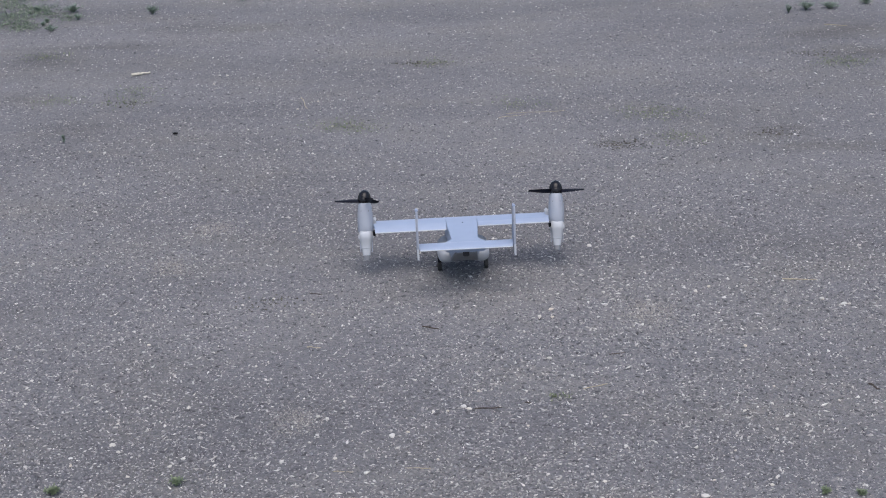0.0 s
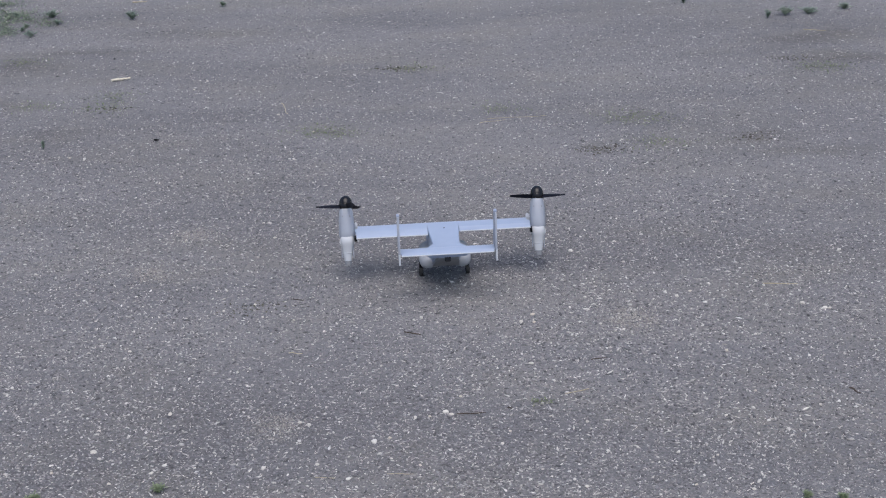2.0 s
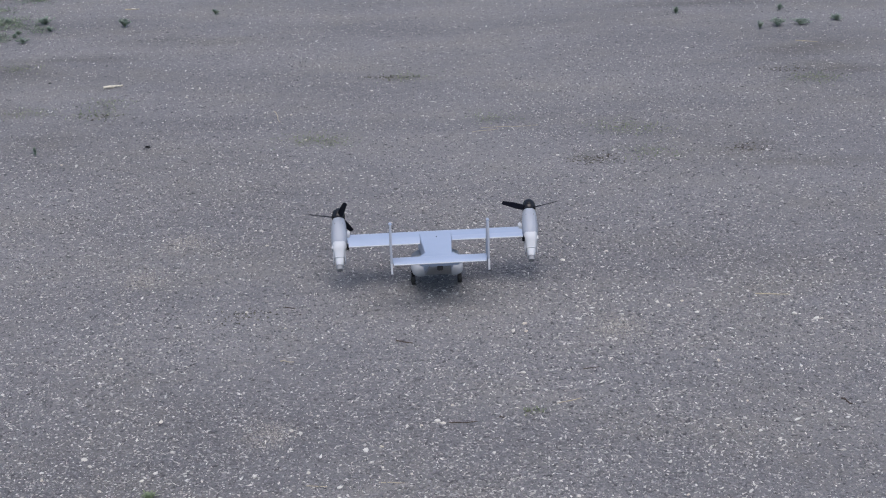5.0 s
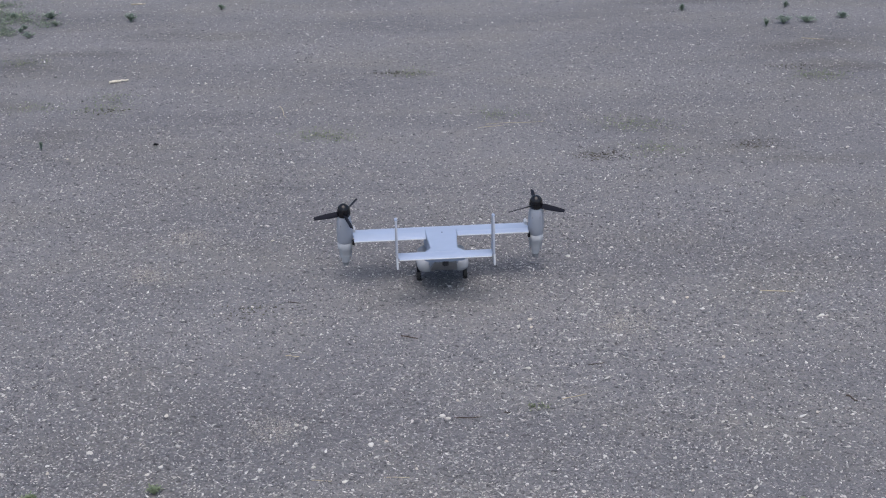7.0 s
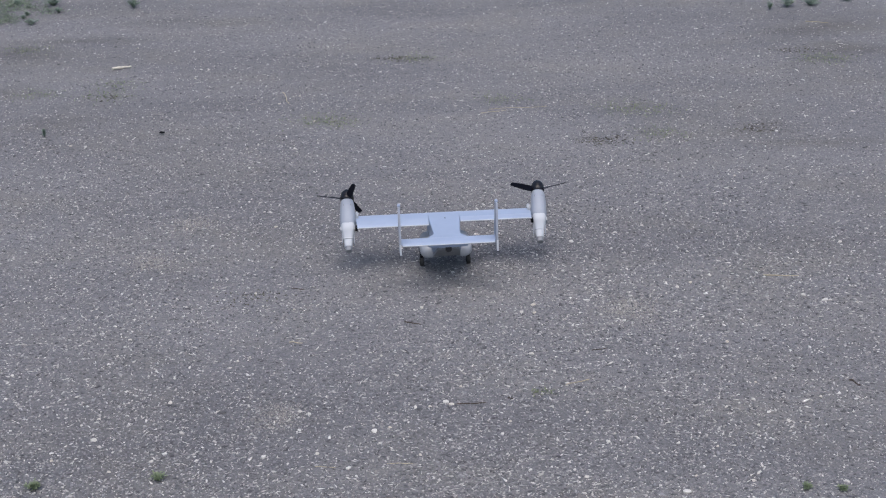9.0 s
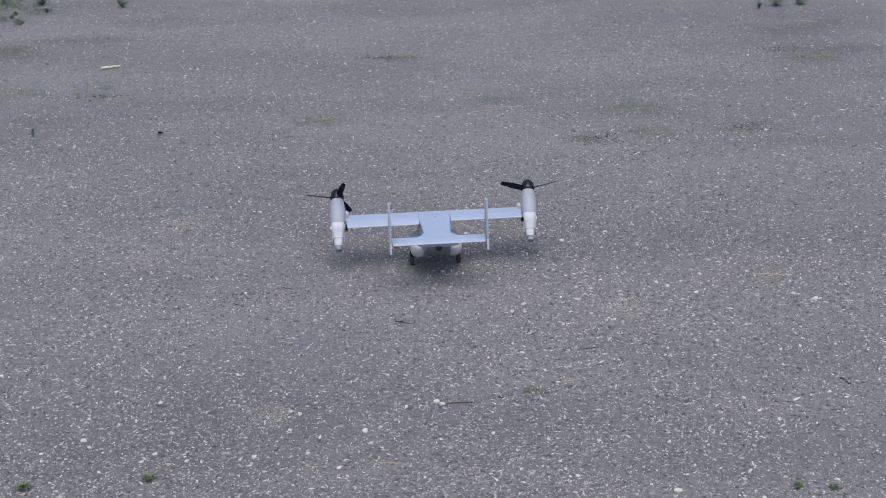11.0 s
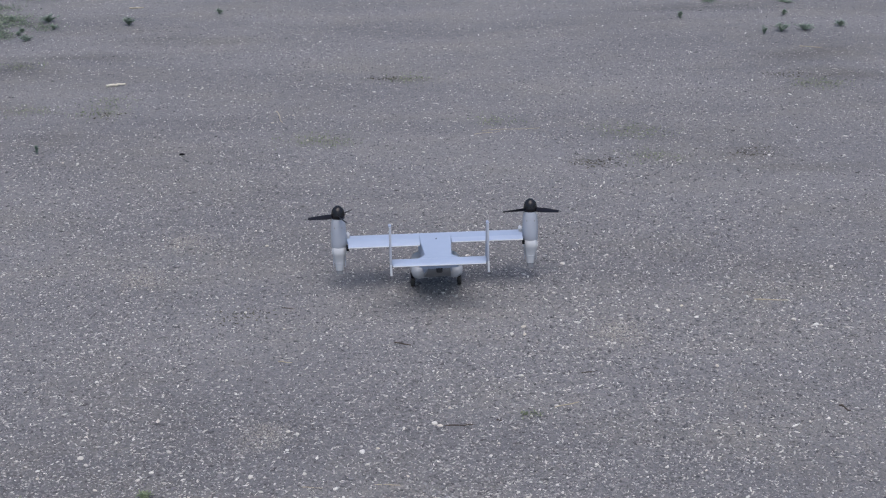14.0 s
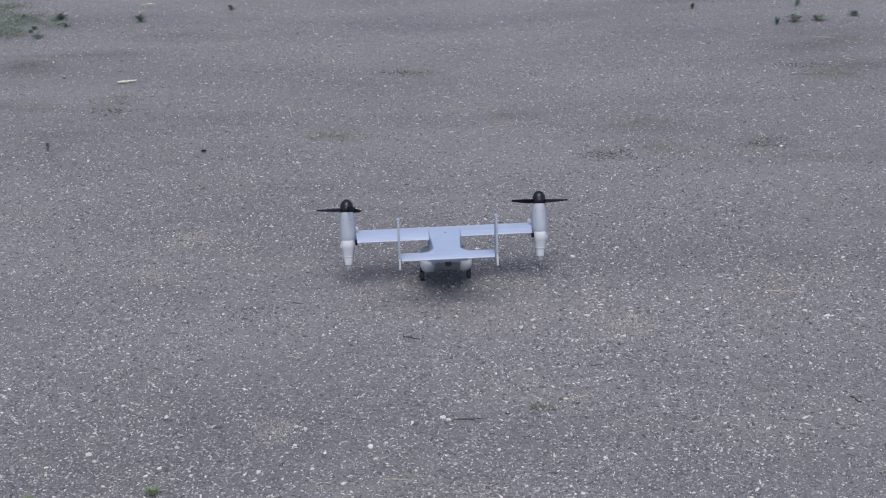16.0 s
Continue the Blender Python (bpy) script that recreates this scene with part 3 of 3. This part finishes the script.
for i, (x, y, w, h) in enumerate(WEEDS):
    near = i >= 26
    weed(x, y, w, h, 40 + i, FRESH if near else None,
         "light green weed tuft in the near gravel" if near else "thin upright green weed in the gravel" if h > w else "low flat spreading green weed in the gravel" if w > 3 * h else "small wispy grey-green weed in the gravel")


def sprouts(name, spots, mat, label, per=150, seed=3, size=0.010):
    """Sparse tiny growth, too small to count."""
    g = random.Random(seed)
    bm = bmesh.new()
    for x, y, rx, ry in spots:
        for k in range(per):
            px, py = x + g.gauss(0, rx / 2), y + g.gauss(0, ry / 2)
            a = g.uniform(0, 6.28)
            leaf_card(bm, Vector((px, py, float(ground_height(px, py)) + 0.001)), Vector((math.cos(a), math.sin(a), g.uniform(0.1, 0.9))).normalized(), size * g.uniform(0.4, 1.1), size * g.uniform(0.2, 0.4), 0.5)
    return tagged(part(name, bm, mat, smooth=False), label, "weeds", kind="stuff")


FAINT = [(-1.093, 1.575), (-1.097, 1.448), (-1.338, 1.486), (-1.507, 2.031), (-0.396, 1.134), (-0.306, 1.094), (-0.091, 1.797), (0.575, 1.178), (0.655, 1.154), (0.648, 0.925), (0.192, 1.308), (1.280, 1.665), (1.345, 1.660)]
sprouts("sparse_sprouts", [(x, y, 0.10, 0.07) for x, y in FAINT], MOSS, "sparse pale green sprouts showing through the gravel", 150, 3, 0.011)
sprouts("near_sprouts", [(0.182, -0.669, 0.024, 0.012)], MOSS, "tiny tuft of pale green sprouts in the near gravel", 45, 5, 0.010)
CLUMPS = [(-1.895, 3.199), (-1.828, 3.228), (-1.753, 3.245), (-1.799, 2.669), (-1.756, 2.621), (-1.778, 2.54), (-1.737, 2.722), (-1.711, 2.778), (-1.821, 2.823), (-1.657, 2.68), (-1.684, 2.517), (-1.704, 2.465), (-1.551, 2.619), (-1.877, 2.926), (-1.822, 2.963), (-1.697, 3.144)]
sprouts("ground_cover", [(x, y, 0.075, 0.065) for x, y in CLUMPS] + [(-1.80, 2.95, 0.2, 0.35), (-1.86, 2.75, 0.14, 0.2)], COVER, "clumps of low pale green weeds at the yard's edge", 175, 4, 0.016)


def grass_patch(name, count, inside, mat, label, seed, length):
    """Blades of rough grass, each bent, past the yard's edge."""
    g = random.Random(seed)
    bm = bmesh.new()
    made = 0
    while made < count:
        x, y = g.uniform(-3.6, 3.6), g.uniform(2.2, 5.2)
        if not inside(x, y, g):
            continue
        made += 1
        a, L = g.uniform(0, 6.28), length * g.uniform(0.5, 1.2)
        lean = Vector((math.cos(a), math.sin(a), 0)) * g.uniform(0.1, 0.8)
        side = Vector((-math.sin(a), math.cos(a), 0)) * g.uniform(0.0012, 0.0028)
        p = Vector((x, y, float(ground_height(x, y)) - 0.002))
        m1, tip = p + (lean * 0.35 + Vector((0, 0, 0.6))) * L, p + (lean + Vector((0, 0, 0.9))) * L
        v = [bm.verts.new(q) for q in (p - side, p + side, m1 + side * 0.8, m1 - side * 0.8, tip)]
        bm.faces.new(v[:4])
        bm.faces.new((v[3], v[2], v[4]))
    return tagged(part(name, bm, mat, smooth=False), label, "grass", kind="stuff")


def wavy(x, y):
    return 0.10 * math.sin(5.1 * x + 2.0 * y) + 0.07 * math.sin(9.7 * y - 3.3 * x)


grass_patch("green_verge", 30000, lambda x, y, g: x > 1.05 and y > 3.11 - 0.55 * (x - 1.54) + abs(g.gauss(0, 0.03)) and g.expovariate(3.0) > (y - 3.11 + 0.55 * (x - 1.54) - 0.3 + wavy(x, y)) and g.expovariate(1.2) > x - 1.9, GREEN_GRASS, "dark green rough grass verge beyond the yard", 1, 0.07)
grass_patch("dry_verge", 18000, lambda x, y, g: x < -1.83 - 0.35 * (3.55 - y) + g.gauss(0, 0.03) and y > 3.0 + wavy(x, y) and g.expovariate(1.5) > (y - 3.8) and g.expovariate(1.8) > (-2.3 - x), STRAW, "tall dry straw-coloured grass at the yard's edge", 2, 0.10)


# ---- the aircraft ----
PIVOT = (0.2305, 0.012, 0.117)
WING_CHORD = 0.066


def fuselage_bmesh():
    # y, half width, underside, top, squareness
    rows = [(0.182, 0.004, 0.047, 0.054, 2.0), (0.177, 0.015, 0.040, 0.061, 2.0), (0.160, 0.026, 0.035, 0.071, 2.2), (0.132, 0.034, 0.034, 0.083, 2.5),
            (0.100, 0.037, 0.036, 0.094, 2.8), (0.060, 0.037, 0.038, 0.104, 3.2), (0.010, 0.037, 0.040, 0.112, 3.6), (-0.040, 0.036, 0.043, 0.115, 4.0),
            (-0.070, 0.035, 0.056, 0.116, 4.0), (-0.105, 0.033, 0.078, 0.117, 4.2), (-0.130, 0.031, 0.094, 0.118, 4.2), (-0.146, 0.028, 0.106, 0.118, 4.0)]
    return loft([[(px, y, (zb + zt) / 2 + pz) for px, pz in squircle(w, (zt - zb) / 2, 28, q)] for y, w, zb, zt, q in rows])


def wing_bmesh(x0, x1, y_mid, z, chord, thick, rear=None):
    sec = aerofoil(chord, thick, 15)
    if rear is not None:
        sec = [p for p in sec if y_mid + p[0] > rear]
    rings = []
    for k in range(5):
        x = x0 + (x1 - x0) * k / 4
        rings.append([(x, y_mid + y, z + zz) for y, zz in sec])
    return loft(rings)


def build_aircraft():
    craft = new("tiltrotor_aircraft")
    tagged(craft, "pale blue-grey foam model tiltrotor aircraft standing on gravel", "model aircraft")
    craft.matrix_basis = pose(-0.003, -0.002, 0, 0, 0, 3.5)
    part("fuselage", fuselage_bmesh(), SKIN, craft)
    y0 = PIVOT[1]
    for s in (-1, 1):
        # fixed front part of the wing, and the flap hinged behind it
        wing = part("wing", wing_bmesh(0.0, 0.2115 * s, y0, PIVOT[2], WING_CHORD, 0.010, y0 - 0.013), SKIN, craft)
        fx0, fx1 = 0.038 * s, 0.2085 * s
        drop = -0.001 if s < 0 else 0.0045
        ring = [(y0 - 0.0142, 0.0068), (y0 - 0.024, 0.0056 + drop * 0.4), (y0 - 0.036, 0.0032 + drop * 0.8), (y0 - 0.0395, drop + 0.0008), (y0 - 0.038, drop - 0.0008), (y0 - 0.024, -0.0045 + drop * 0.4), (y0 - 0.0138, -0.0055)]
        flap = loft([[(x, y, PIVOT[2] + z) for y, z in ring] for x in (fx0, fx1)])
        part("flap", flap, FLAP, wing, "pale hinged flap along the wing's rear")
        # added white rod: painted highlight where the flap's rear edge catches light
        part("edge_highlight", tube([(fx0, y0 - 0.0395, PIVOT[2] + drop), (fx1, y0 - 0.0395, PIVOT[2] + drop)], [0.0014, 0.0014], 8), WHITE, wing, "added white strip, a painted highlight along the trailing edge")
        part("tip_fairing", box(0.2085 * s - 0.004, 0.2085 * s + 0.004, y0 + 0.008, y0 + 0.034, PIVOT[2] + 0.002, PIVOT[2] + 0.014, 0.0025), WHITE, wing, "small white fairing at the wing tip")
        part("control_arm", box(0.2105 * s - 0.003, 0.2105 * s + 0.003, y0 - 0.034, y0 - 0.018, PIVOT[2] - 0.011, PIVOT[2] - 0.001, 0.001), BLACK, wing, "black control arm")
        # sponson: the rounded bulge that holds the wheel
        rows = [(0.050, 0.004, 0.004), (0.044, 0.012, 0.010), (0.026, 0.020, 0.0155), (0.0, 0.0235, 0.0185), (-0.035, 0.0240, 0.0195), (-0.055, 0.0225, 0.0182), (-0.066, 0.0165, 0.0135), (-0.070, 0.008, 0.007)]
        # greyed colour stands in for the shade below the tailplane
        part("sponson", loft([[(0.0385 * s + px, y, 0.0605 + pz) for px, pz in squircle(w, h, 22, 2.5)] for y, w, h in rows]), BODY, craft, "rounded sponson above the wheel, greyed for the shade of the tailplane")
        # main wheel
        wx, wy = 0.0565 * s, -0.002
        part("leg", tube([(wx, wy, 0.050), (wx, wy, 0.012)], [0.0046, 0.0042]), BLACK, craft)
        wheel = part("wheel", tyre(0.0115, 0.0095), RUBBER, craft, "small black rubber wheel")
        wheel.location = (wx, wy, 0.0115)
        part("hub", tube([(-0.0055, 0, 0), (0.0055, 0, 0)], [0.0045, 0.0045], 14), BLACK, wheel)
        # tail fin at the end of the tailplane
        fx = 0.1120 * s
        outline = [(-0.170, 0.104), (-0.167, 0.130), (-0.158, 0.209), (-0.154, 0.214), (-0.136, 0.214), (-0.130, 0.209), (-0.114, 0.136), (-0.114, 0.124), (-0.134, 0.106), (-0.160, 0.102)]
        rings = []
        for dx, k in ((-0.0024, 0.93), (-0.0015, 1.0), (0.0015, 1.0), (0.0024, 0.93)):
            cy = sum(p[0] for p in outline) / len(outline)
            cz = sum(p[1] for p in outline) / len(outline)
            rings.append([(fx + dx, cy + (y - cy) * (1 - (1 - k) * 0.6), cz + (z - cz) * (1 - (1 - k) * 0.3)) for y, z in outline])
        fin = part("fin", loft(rings), FINS, craft, "upright grey tail fin")
        # lower rear edge; its white paints in the light falling on it
        rud = [(-0.1745, 0.103), (-0.1715, 0.128), (-0.1700, 0.128), (-0.1728, 0.103)]
        part("rudder", loft([[(fx + dx, y, z) for y, z in rud] for dx in (-0.0023, 0.0023)]), WHITE, fin, "lower rudder edge, painted white as if lit")
        part("fin_cap", box(fx - 0.0034, fx + 0.0034, -0.150, -0.136, 0.2130, 0.2170, 0.0012), SKIN, fin)
    belly = [(0.10, 0.020, 0.006), (0.085, 0.034, 0.012), (0.05, 0.040, 0.017), (-0.015, 0.040, 0.0190), (-0.032, 0.040, 0.0185), (-0.041, 0.039, 0.0150), (-0.043, 0.036, 0.010)]
    # same greyed colour, the tail's shade painted in
    part("belly", loft([[(px, y, 0.0600 + pz) for px, pz in squircle(w, h, 26, 4.0)] for y, w, h in belly]), BODY, craft, "lower body between the sponsons, greyed for the shade of the tailplane")
    # spine top plate, screw, tail
    spine = loft([[(x * k, y, z) for x, z in ((-1, 0.1125), (1, 0.1125), (1, 0.1212), (0.95, 0.1232), (-0.95, 0.1232), (-1, 0.1212))] for y, k in ((0.020, 0.0385), (0.004, 0.038), (-0.020, 0.037), (-0.060, 0.034), (-0.100, 0.032), (-0.124, 0.031))])
    part("spine", spine, SKIN, craft, "flat spine fairing over wing and rear body")
    part("screw", tube([(0.002, -0.006, 0.1228), (0.002, -0.006, 0.1240)], [0.0018, 0.0016], 10), DARK, craft, "small dark screw")
    tail = part("tailplane", wing_bmesh(-0.1095, 0.1095, -0.146, 0.1225, 0.042, 0.0062, -0.157), SKIN, craft, "straight horizontal tailplane")
    elevator = loft([[(x, y, 0.1225 + z) for y, z in ((-0.1580, 0.0034), (-0.164, 0.0022), (-0.1675, 0.0), (-0.164, -0.002), (-0.1580, -0.0028))] for x in (-0.107, 0.107)])
    part("elevator", elevator, FLAP, tail, "hinged elevator along the tailplane's rear")
    # the elevator's bright rear edge, likewise an added white rod for caught light
    part("edge_highlight", tube([(-0.107, -0.1675, 0.1225), (0.107, -0.1675, 0.1225)], [0.0013, 0.0013], 8), WHITE, tail, "added white strip, a painted highlight along the trailing edge")
    fair = loft([[(px, y, 0.1155 + pz) for px, pz in squircle(w, h, 24, 6.0)] for y, w, h in ((-0.094, 0.0325, 0.0074), (-0.102, 0.0345, 0.0077), (-0.109, 0.0395, 0.0079), (-0.116, 0.0455, 0.0080), (-0.124, 0.0485, 0.0080), (-0.146, 0.0485, 0.0070), (-0.156, 0.0440, 0.0050))])
    part("tail_fairing", fair, SKIN, craft, "flat fairing that broadens under the tailplane")
    part("vent", box(-0.007, 0.007, -0.150, -0.136, 0.0955, 0.1105, 0.002), DARK, craft, "black motor vent under the tail")
    # loading ramp; its dark grey paints in the shade below the tail
    ramp = loft([[(-w, y, z - 0.0035), (w, y, z - 0.0035), (w, y, z + 0.004), (-w, y, z + 0.004)] for y, z, w in ((-0.039, 0.0450, 0.033), (-0.046, 0.0470, 0.033), (-0.070, 0.0555, 0.032), (-0.105, 0.078, 0.029), (-0.130, 0.094, 0.027), (-0.143, 0.1035, 0.025))])
    part("ramp", ramp, SHADE, craft, "loading ramp under the upswept tail, under-tail shade painted dark grey")
    # nose gear
    part("nose_leg", tube([(0, 0.135, 0.045), (0, 0.135, 0.010)], [0.0018, 0.0018]), BLACK, craft)
    nose_wheel = part("nose_wheel", tyre(0.0095, 0.007), RUBBER, craft, "small black nose wheel")
    nose_wheel.location = (0, 0.135, 0.0095)
    canopy = loft([[(px, y, z + pz) for px, pz in squircle(w, h, 18, 2.2)] for y, w, h, z in ((0.172, 0.012, 0.004, 0.061), (0.158, 0.022, 0.006, 0.066), (0.138, 0.029, 0.007, 0.075), (0.122, 0.030, 0.004, 0.083))])
    part("canopy", canopy, DARK, craft, "dark cockpit glazing")
    nacelles = [build_nacelle(craft, -1, (197, 65, -75), -1), build_nacelle(craft, 1, (94, -26, 207), 1)]
    return craft, nacelles


def tyre(r, w):
    """A wheel's rubber, axle along x."""
    prof = [(-w / 2, r * 0.72), (-w / 2, r * 0.88), (-w * 0.32, r), (w * 0.32, r), (w / 2, r * 0.88), (w / 2, r * 0.72)]
    n = 22
    bm = bmesh.new()
    rings = [[bm.verts.new((x, q * math.cos(2 * math.pi * i / n), q * math.sin(2 * math.pi * i / n))) for x, q in prof] for i in range(n)]
    k = len(prof)
    for i in range(n):
        for j in range(k):
            a, b = rings[i], rings[(i + 1) % n]
            bm.faces.new((a[j], a[(j + 1) % k], b[(j + 1) % k], b[j]))
    return bm


def build_nacelle(craft, side, angles, sense):
    """Engine pod that turns about the wing's tip; z runs up to the propeller."""
    rows = [(0.0575, 0.0140, 0.0140, 0.0), (0.050, 0.0162, 0.0172, 0.0), (0.036, 0.0180, 0.0200, 0.0), (0.018, 0.0190, 0.0215, 0.0), (0.0, 0.0190, 0.0220, 0.0),
            (-0.010, 0.0182, 0.0212, 0.0), (-0.0165, 0.0160, 0.0190, 0.0)]
    pod = part("nacelle", loft([[(px, yo + py, z) for px, py in squircle(w, h, 26, 2.3)] for z, w, h, yo in rows]), NACELLE, craft, "grey tilting engine pod with propeller")
    rows = [(-0.008, 0.0150, 0.0180, -0.001), (-0.015, 0.0166, 0.0203, -0.002), (-0.0225, 0.0168, 0.0205, -0.002), (-0.030, 0.0156, 0.0190, -0.002), (-0.0335, 0.0142, 0.0176, -0.001), (-0.049, 0.0124, 0.0150, 0.0)]
    part("exhaust_fairing", loft([[(px, yo + py, z) for px, py in squircle(w, h, 22, 3.4)] for z, w, h, yo in rows]), WHITE, pod, "white tapered exhaust fairing")
    for s in (-1, 1):
        part("shoulder", box(s * 0.0150 - 0.0032, s * 0.0150 + 0.0032, -0.0150, 0.0060, -0.0290, -0.0150, 0.0026), WHITE, pod, "white rounded shoulder of the exhaust fairing")
        part("side_panel", box(s * 0.0140 - 0.0009, s * 0.0140 + 0.0009, -0.0090, 0.0080, -0.0600, -0.0310, 0.0006), NACELLE, pod, "thin grey side panel")
    part("lip", loft([[(px, py, z) for px, py in squircle(w, h, 20, 3.2)] for z, w, h in ((-0.0475, 0.0122, 0.0148), (-0.0485, 0.0130, 0.0156), (-0.0505, 0.0128, 0.0154), (-0.0512, 0.0118, 0.0142))]), WHITE, pod, "raised white lip round the exhaust")
    part("exhaust", loft([[(px, py, z) for px, py in squircle(w, h, 18, 3.0)] for z, w, h in ((-0.048, 0.0118, 0.0140), (-0.058, 0.0108, 0.0126), (-0.0680, 0.0092, 0.0106))]), WHITE, pod, "white tapered exhaust nozzle")
    part("exhaust_ring", loft([[(px, py, z) for px, py in squircle(w, h, 18, 3.0)] for z, w, h in ((-0.0665, 0.0080, 0.0092), (-0.0785, 0.0072, 0.0082))]), SHADE, pod, "dark grey exhaust ring")
    for dx in (-0.009, 0.009):
        part("vent", box(dx - 0.0008, dx + 0.0008, -0.0190, -0.0165, 0.036, 0.0405, 0.0004), SHADE, pod)
    part("hub", loft([[(px, py, z) for px, py in squircle(w, w, 24, 2.0)] for z, w in ((0.0565, 0.0135), (0.060, 0.0160), (0.067, 0.0168), (0.0695, 0.0160))]), BLACK, pod, "black rotor hub")
    dome = [(0.0700, 0.0158), (0.0740, 0.0154), (0.0790, 0.0140), (0.0835, 0.0114), (0.0870, 0.0072), (0.0890, 0.0036), (0.0895, 0.0008)]
    part("spinner", loft([[(px, py, z) for px, py in squircle(w, w, 24, 2.0)] for z, w in dome]), BLACK, pod, "rounded black spinner")
    for a in angles:
        rings = []
        for r, chord, pitch in ((0.010, 0.009, 48), (0.018, 0.0135, 44), (0.030, 0.0150, 38), (0.048, 0.0136, 33), (0.065, 0.0112, 28), (0.0725, 0.0095, 26), (0.0737, 0.0085, 26)):
            p = radians(pitch) * sense
            rings.append([(r, u * math.cos(p) - v * math.sin(p), 0.0635 + u * math.sin(p) + v * math.cos(p)) for u, v in ((-chord / 2, 0), (-chord * 0.2, 0.0013), (chord * 0.25, 0.0015), (chord / 2, 0), (chord * 0.25, -0.0006), (-chord * 0.2, -0.0006))])
        blade = part("blade", loft(rings), BLADE, pod, "slender black propeller blade")
        blade.rotation_euler = (0, 0, radians(a))
    pod.location = (PIVOT[0] * side, PIVOT[1], PIVOT[2])
    return pod


AIRCRAFT, NACELLES = build_aircraft()


# ---- a beetle that crawls over the gravel ----
def build_beetle():
    bug = new("beetle")
    k = 1.4
    body = loft([[(y * k, px * k, 0.0036 * k + pz * k) for px, pz in squircle(w, h, 14, 2.0)] for y, w, h in ((-0.0062, 0.0006, 0.0005), (-0.005, 0.0022, 0.0016), (-0.002, 0.0032, 0.0024), (0.0012, 0.0030, 0.0023), (0.0026, 0.0018, 0.0014))])
    part("abdomen", body, BEETLE, bug)
    part("head", loft([[(y * k, px * k, 0.0034 * k + pz * k) for px, pz in squircle(w, h, 12, 2.0)] for y, w, h in ((0.0024, 0.0014, 0.0011), (0.0040, 0.0018, 0.0014), (0.0056, 0.0010, 0.0008), (0.0061, 0.0004, 0.0003))]), BEETLE, bug)
    for s in (-1, 1):
        for x0, x1 in ((0.0016, 0.0042), (0.0, -0.0004), (-0.0016, -0.0050)):
            part("leg", tube([(x0 * k, 0.0018 * s * k, 0.0034 * k), ((x0 + x1) / 2 * k, 0.0042 * s * k, 0.0046 * k), (x1 * k, 0.0062 * s * k, 0.0002)], [0.0007, 0.0006, 0.0004], 5), BEETLE, bug)
    return tagged(bug, "small black beetle crawling on the gravel", "insect")


BUG = build_beetle()


def motions():
    """The pods tilt together between upright, leaning and steeply leaning; the beetle crawls."""
    up, lean, steep = -9, 25, 50
    tilt = [(0, lean), (3.63, lean), (3.8, steep), (6.36, steep), (6.5, lean), (6.68, up), (7.7, up), (7.8, 9), (7.9, lean), (8.0, 33), (8.2, steep),
            (11.5, steep), (11.63, 40), (11.9, 30), (12.1, lean), (12.3, 10), (12.5, up), (13.1, up), (13.2, 4), (13.4, 20), (13.6, lean), (13.83, lean),
            (14.0, 9), (14.2, up), (14.75, up), (14.9, 8), (15.0, 19), (15.15, lean), (16, lean)]
    for pod, toe in zip(NACELLES, (-1, -4)):
        x, y, z = pod.location
        walk(pod, [(t, pose(x, y, z, -a, 0, toe)) for t, a in tilt])
    crawl = [(0, -0.879, 1.088), (1, -0.877, 1.084), (2, -0.876, 1.081), (3, -0.877, 1.086), (4, -0.880, 1.088), (6.5, -0.871, 1.065), (7, -0.867, 1.057), (7.5, -0.866, 1.055), (8.5, -0.857, 1.044), (9, -0.855, 1.041), (11.5, -0.817, 1.029), (12.5, -0.799, 1.015), (14, -0.766, 0.999), (14.5, -0.756, 0.999), (15.5, -0.737, 0.997), (16, -0.731, 0.992)]
    rows = []
    for t, x, y in crawl:
        rows.append((t, pose(x, y, float(ground_height(x, y)) + 0.003, 0, 0, -12)))
    walk(BUG, rows)


motions()
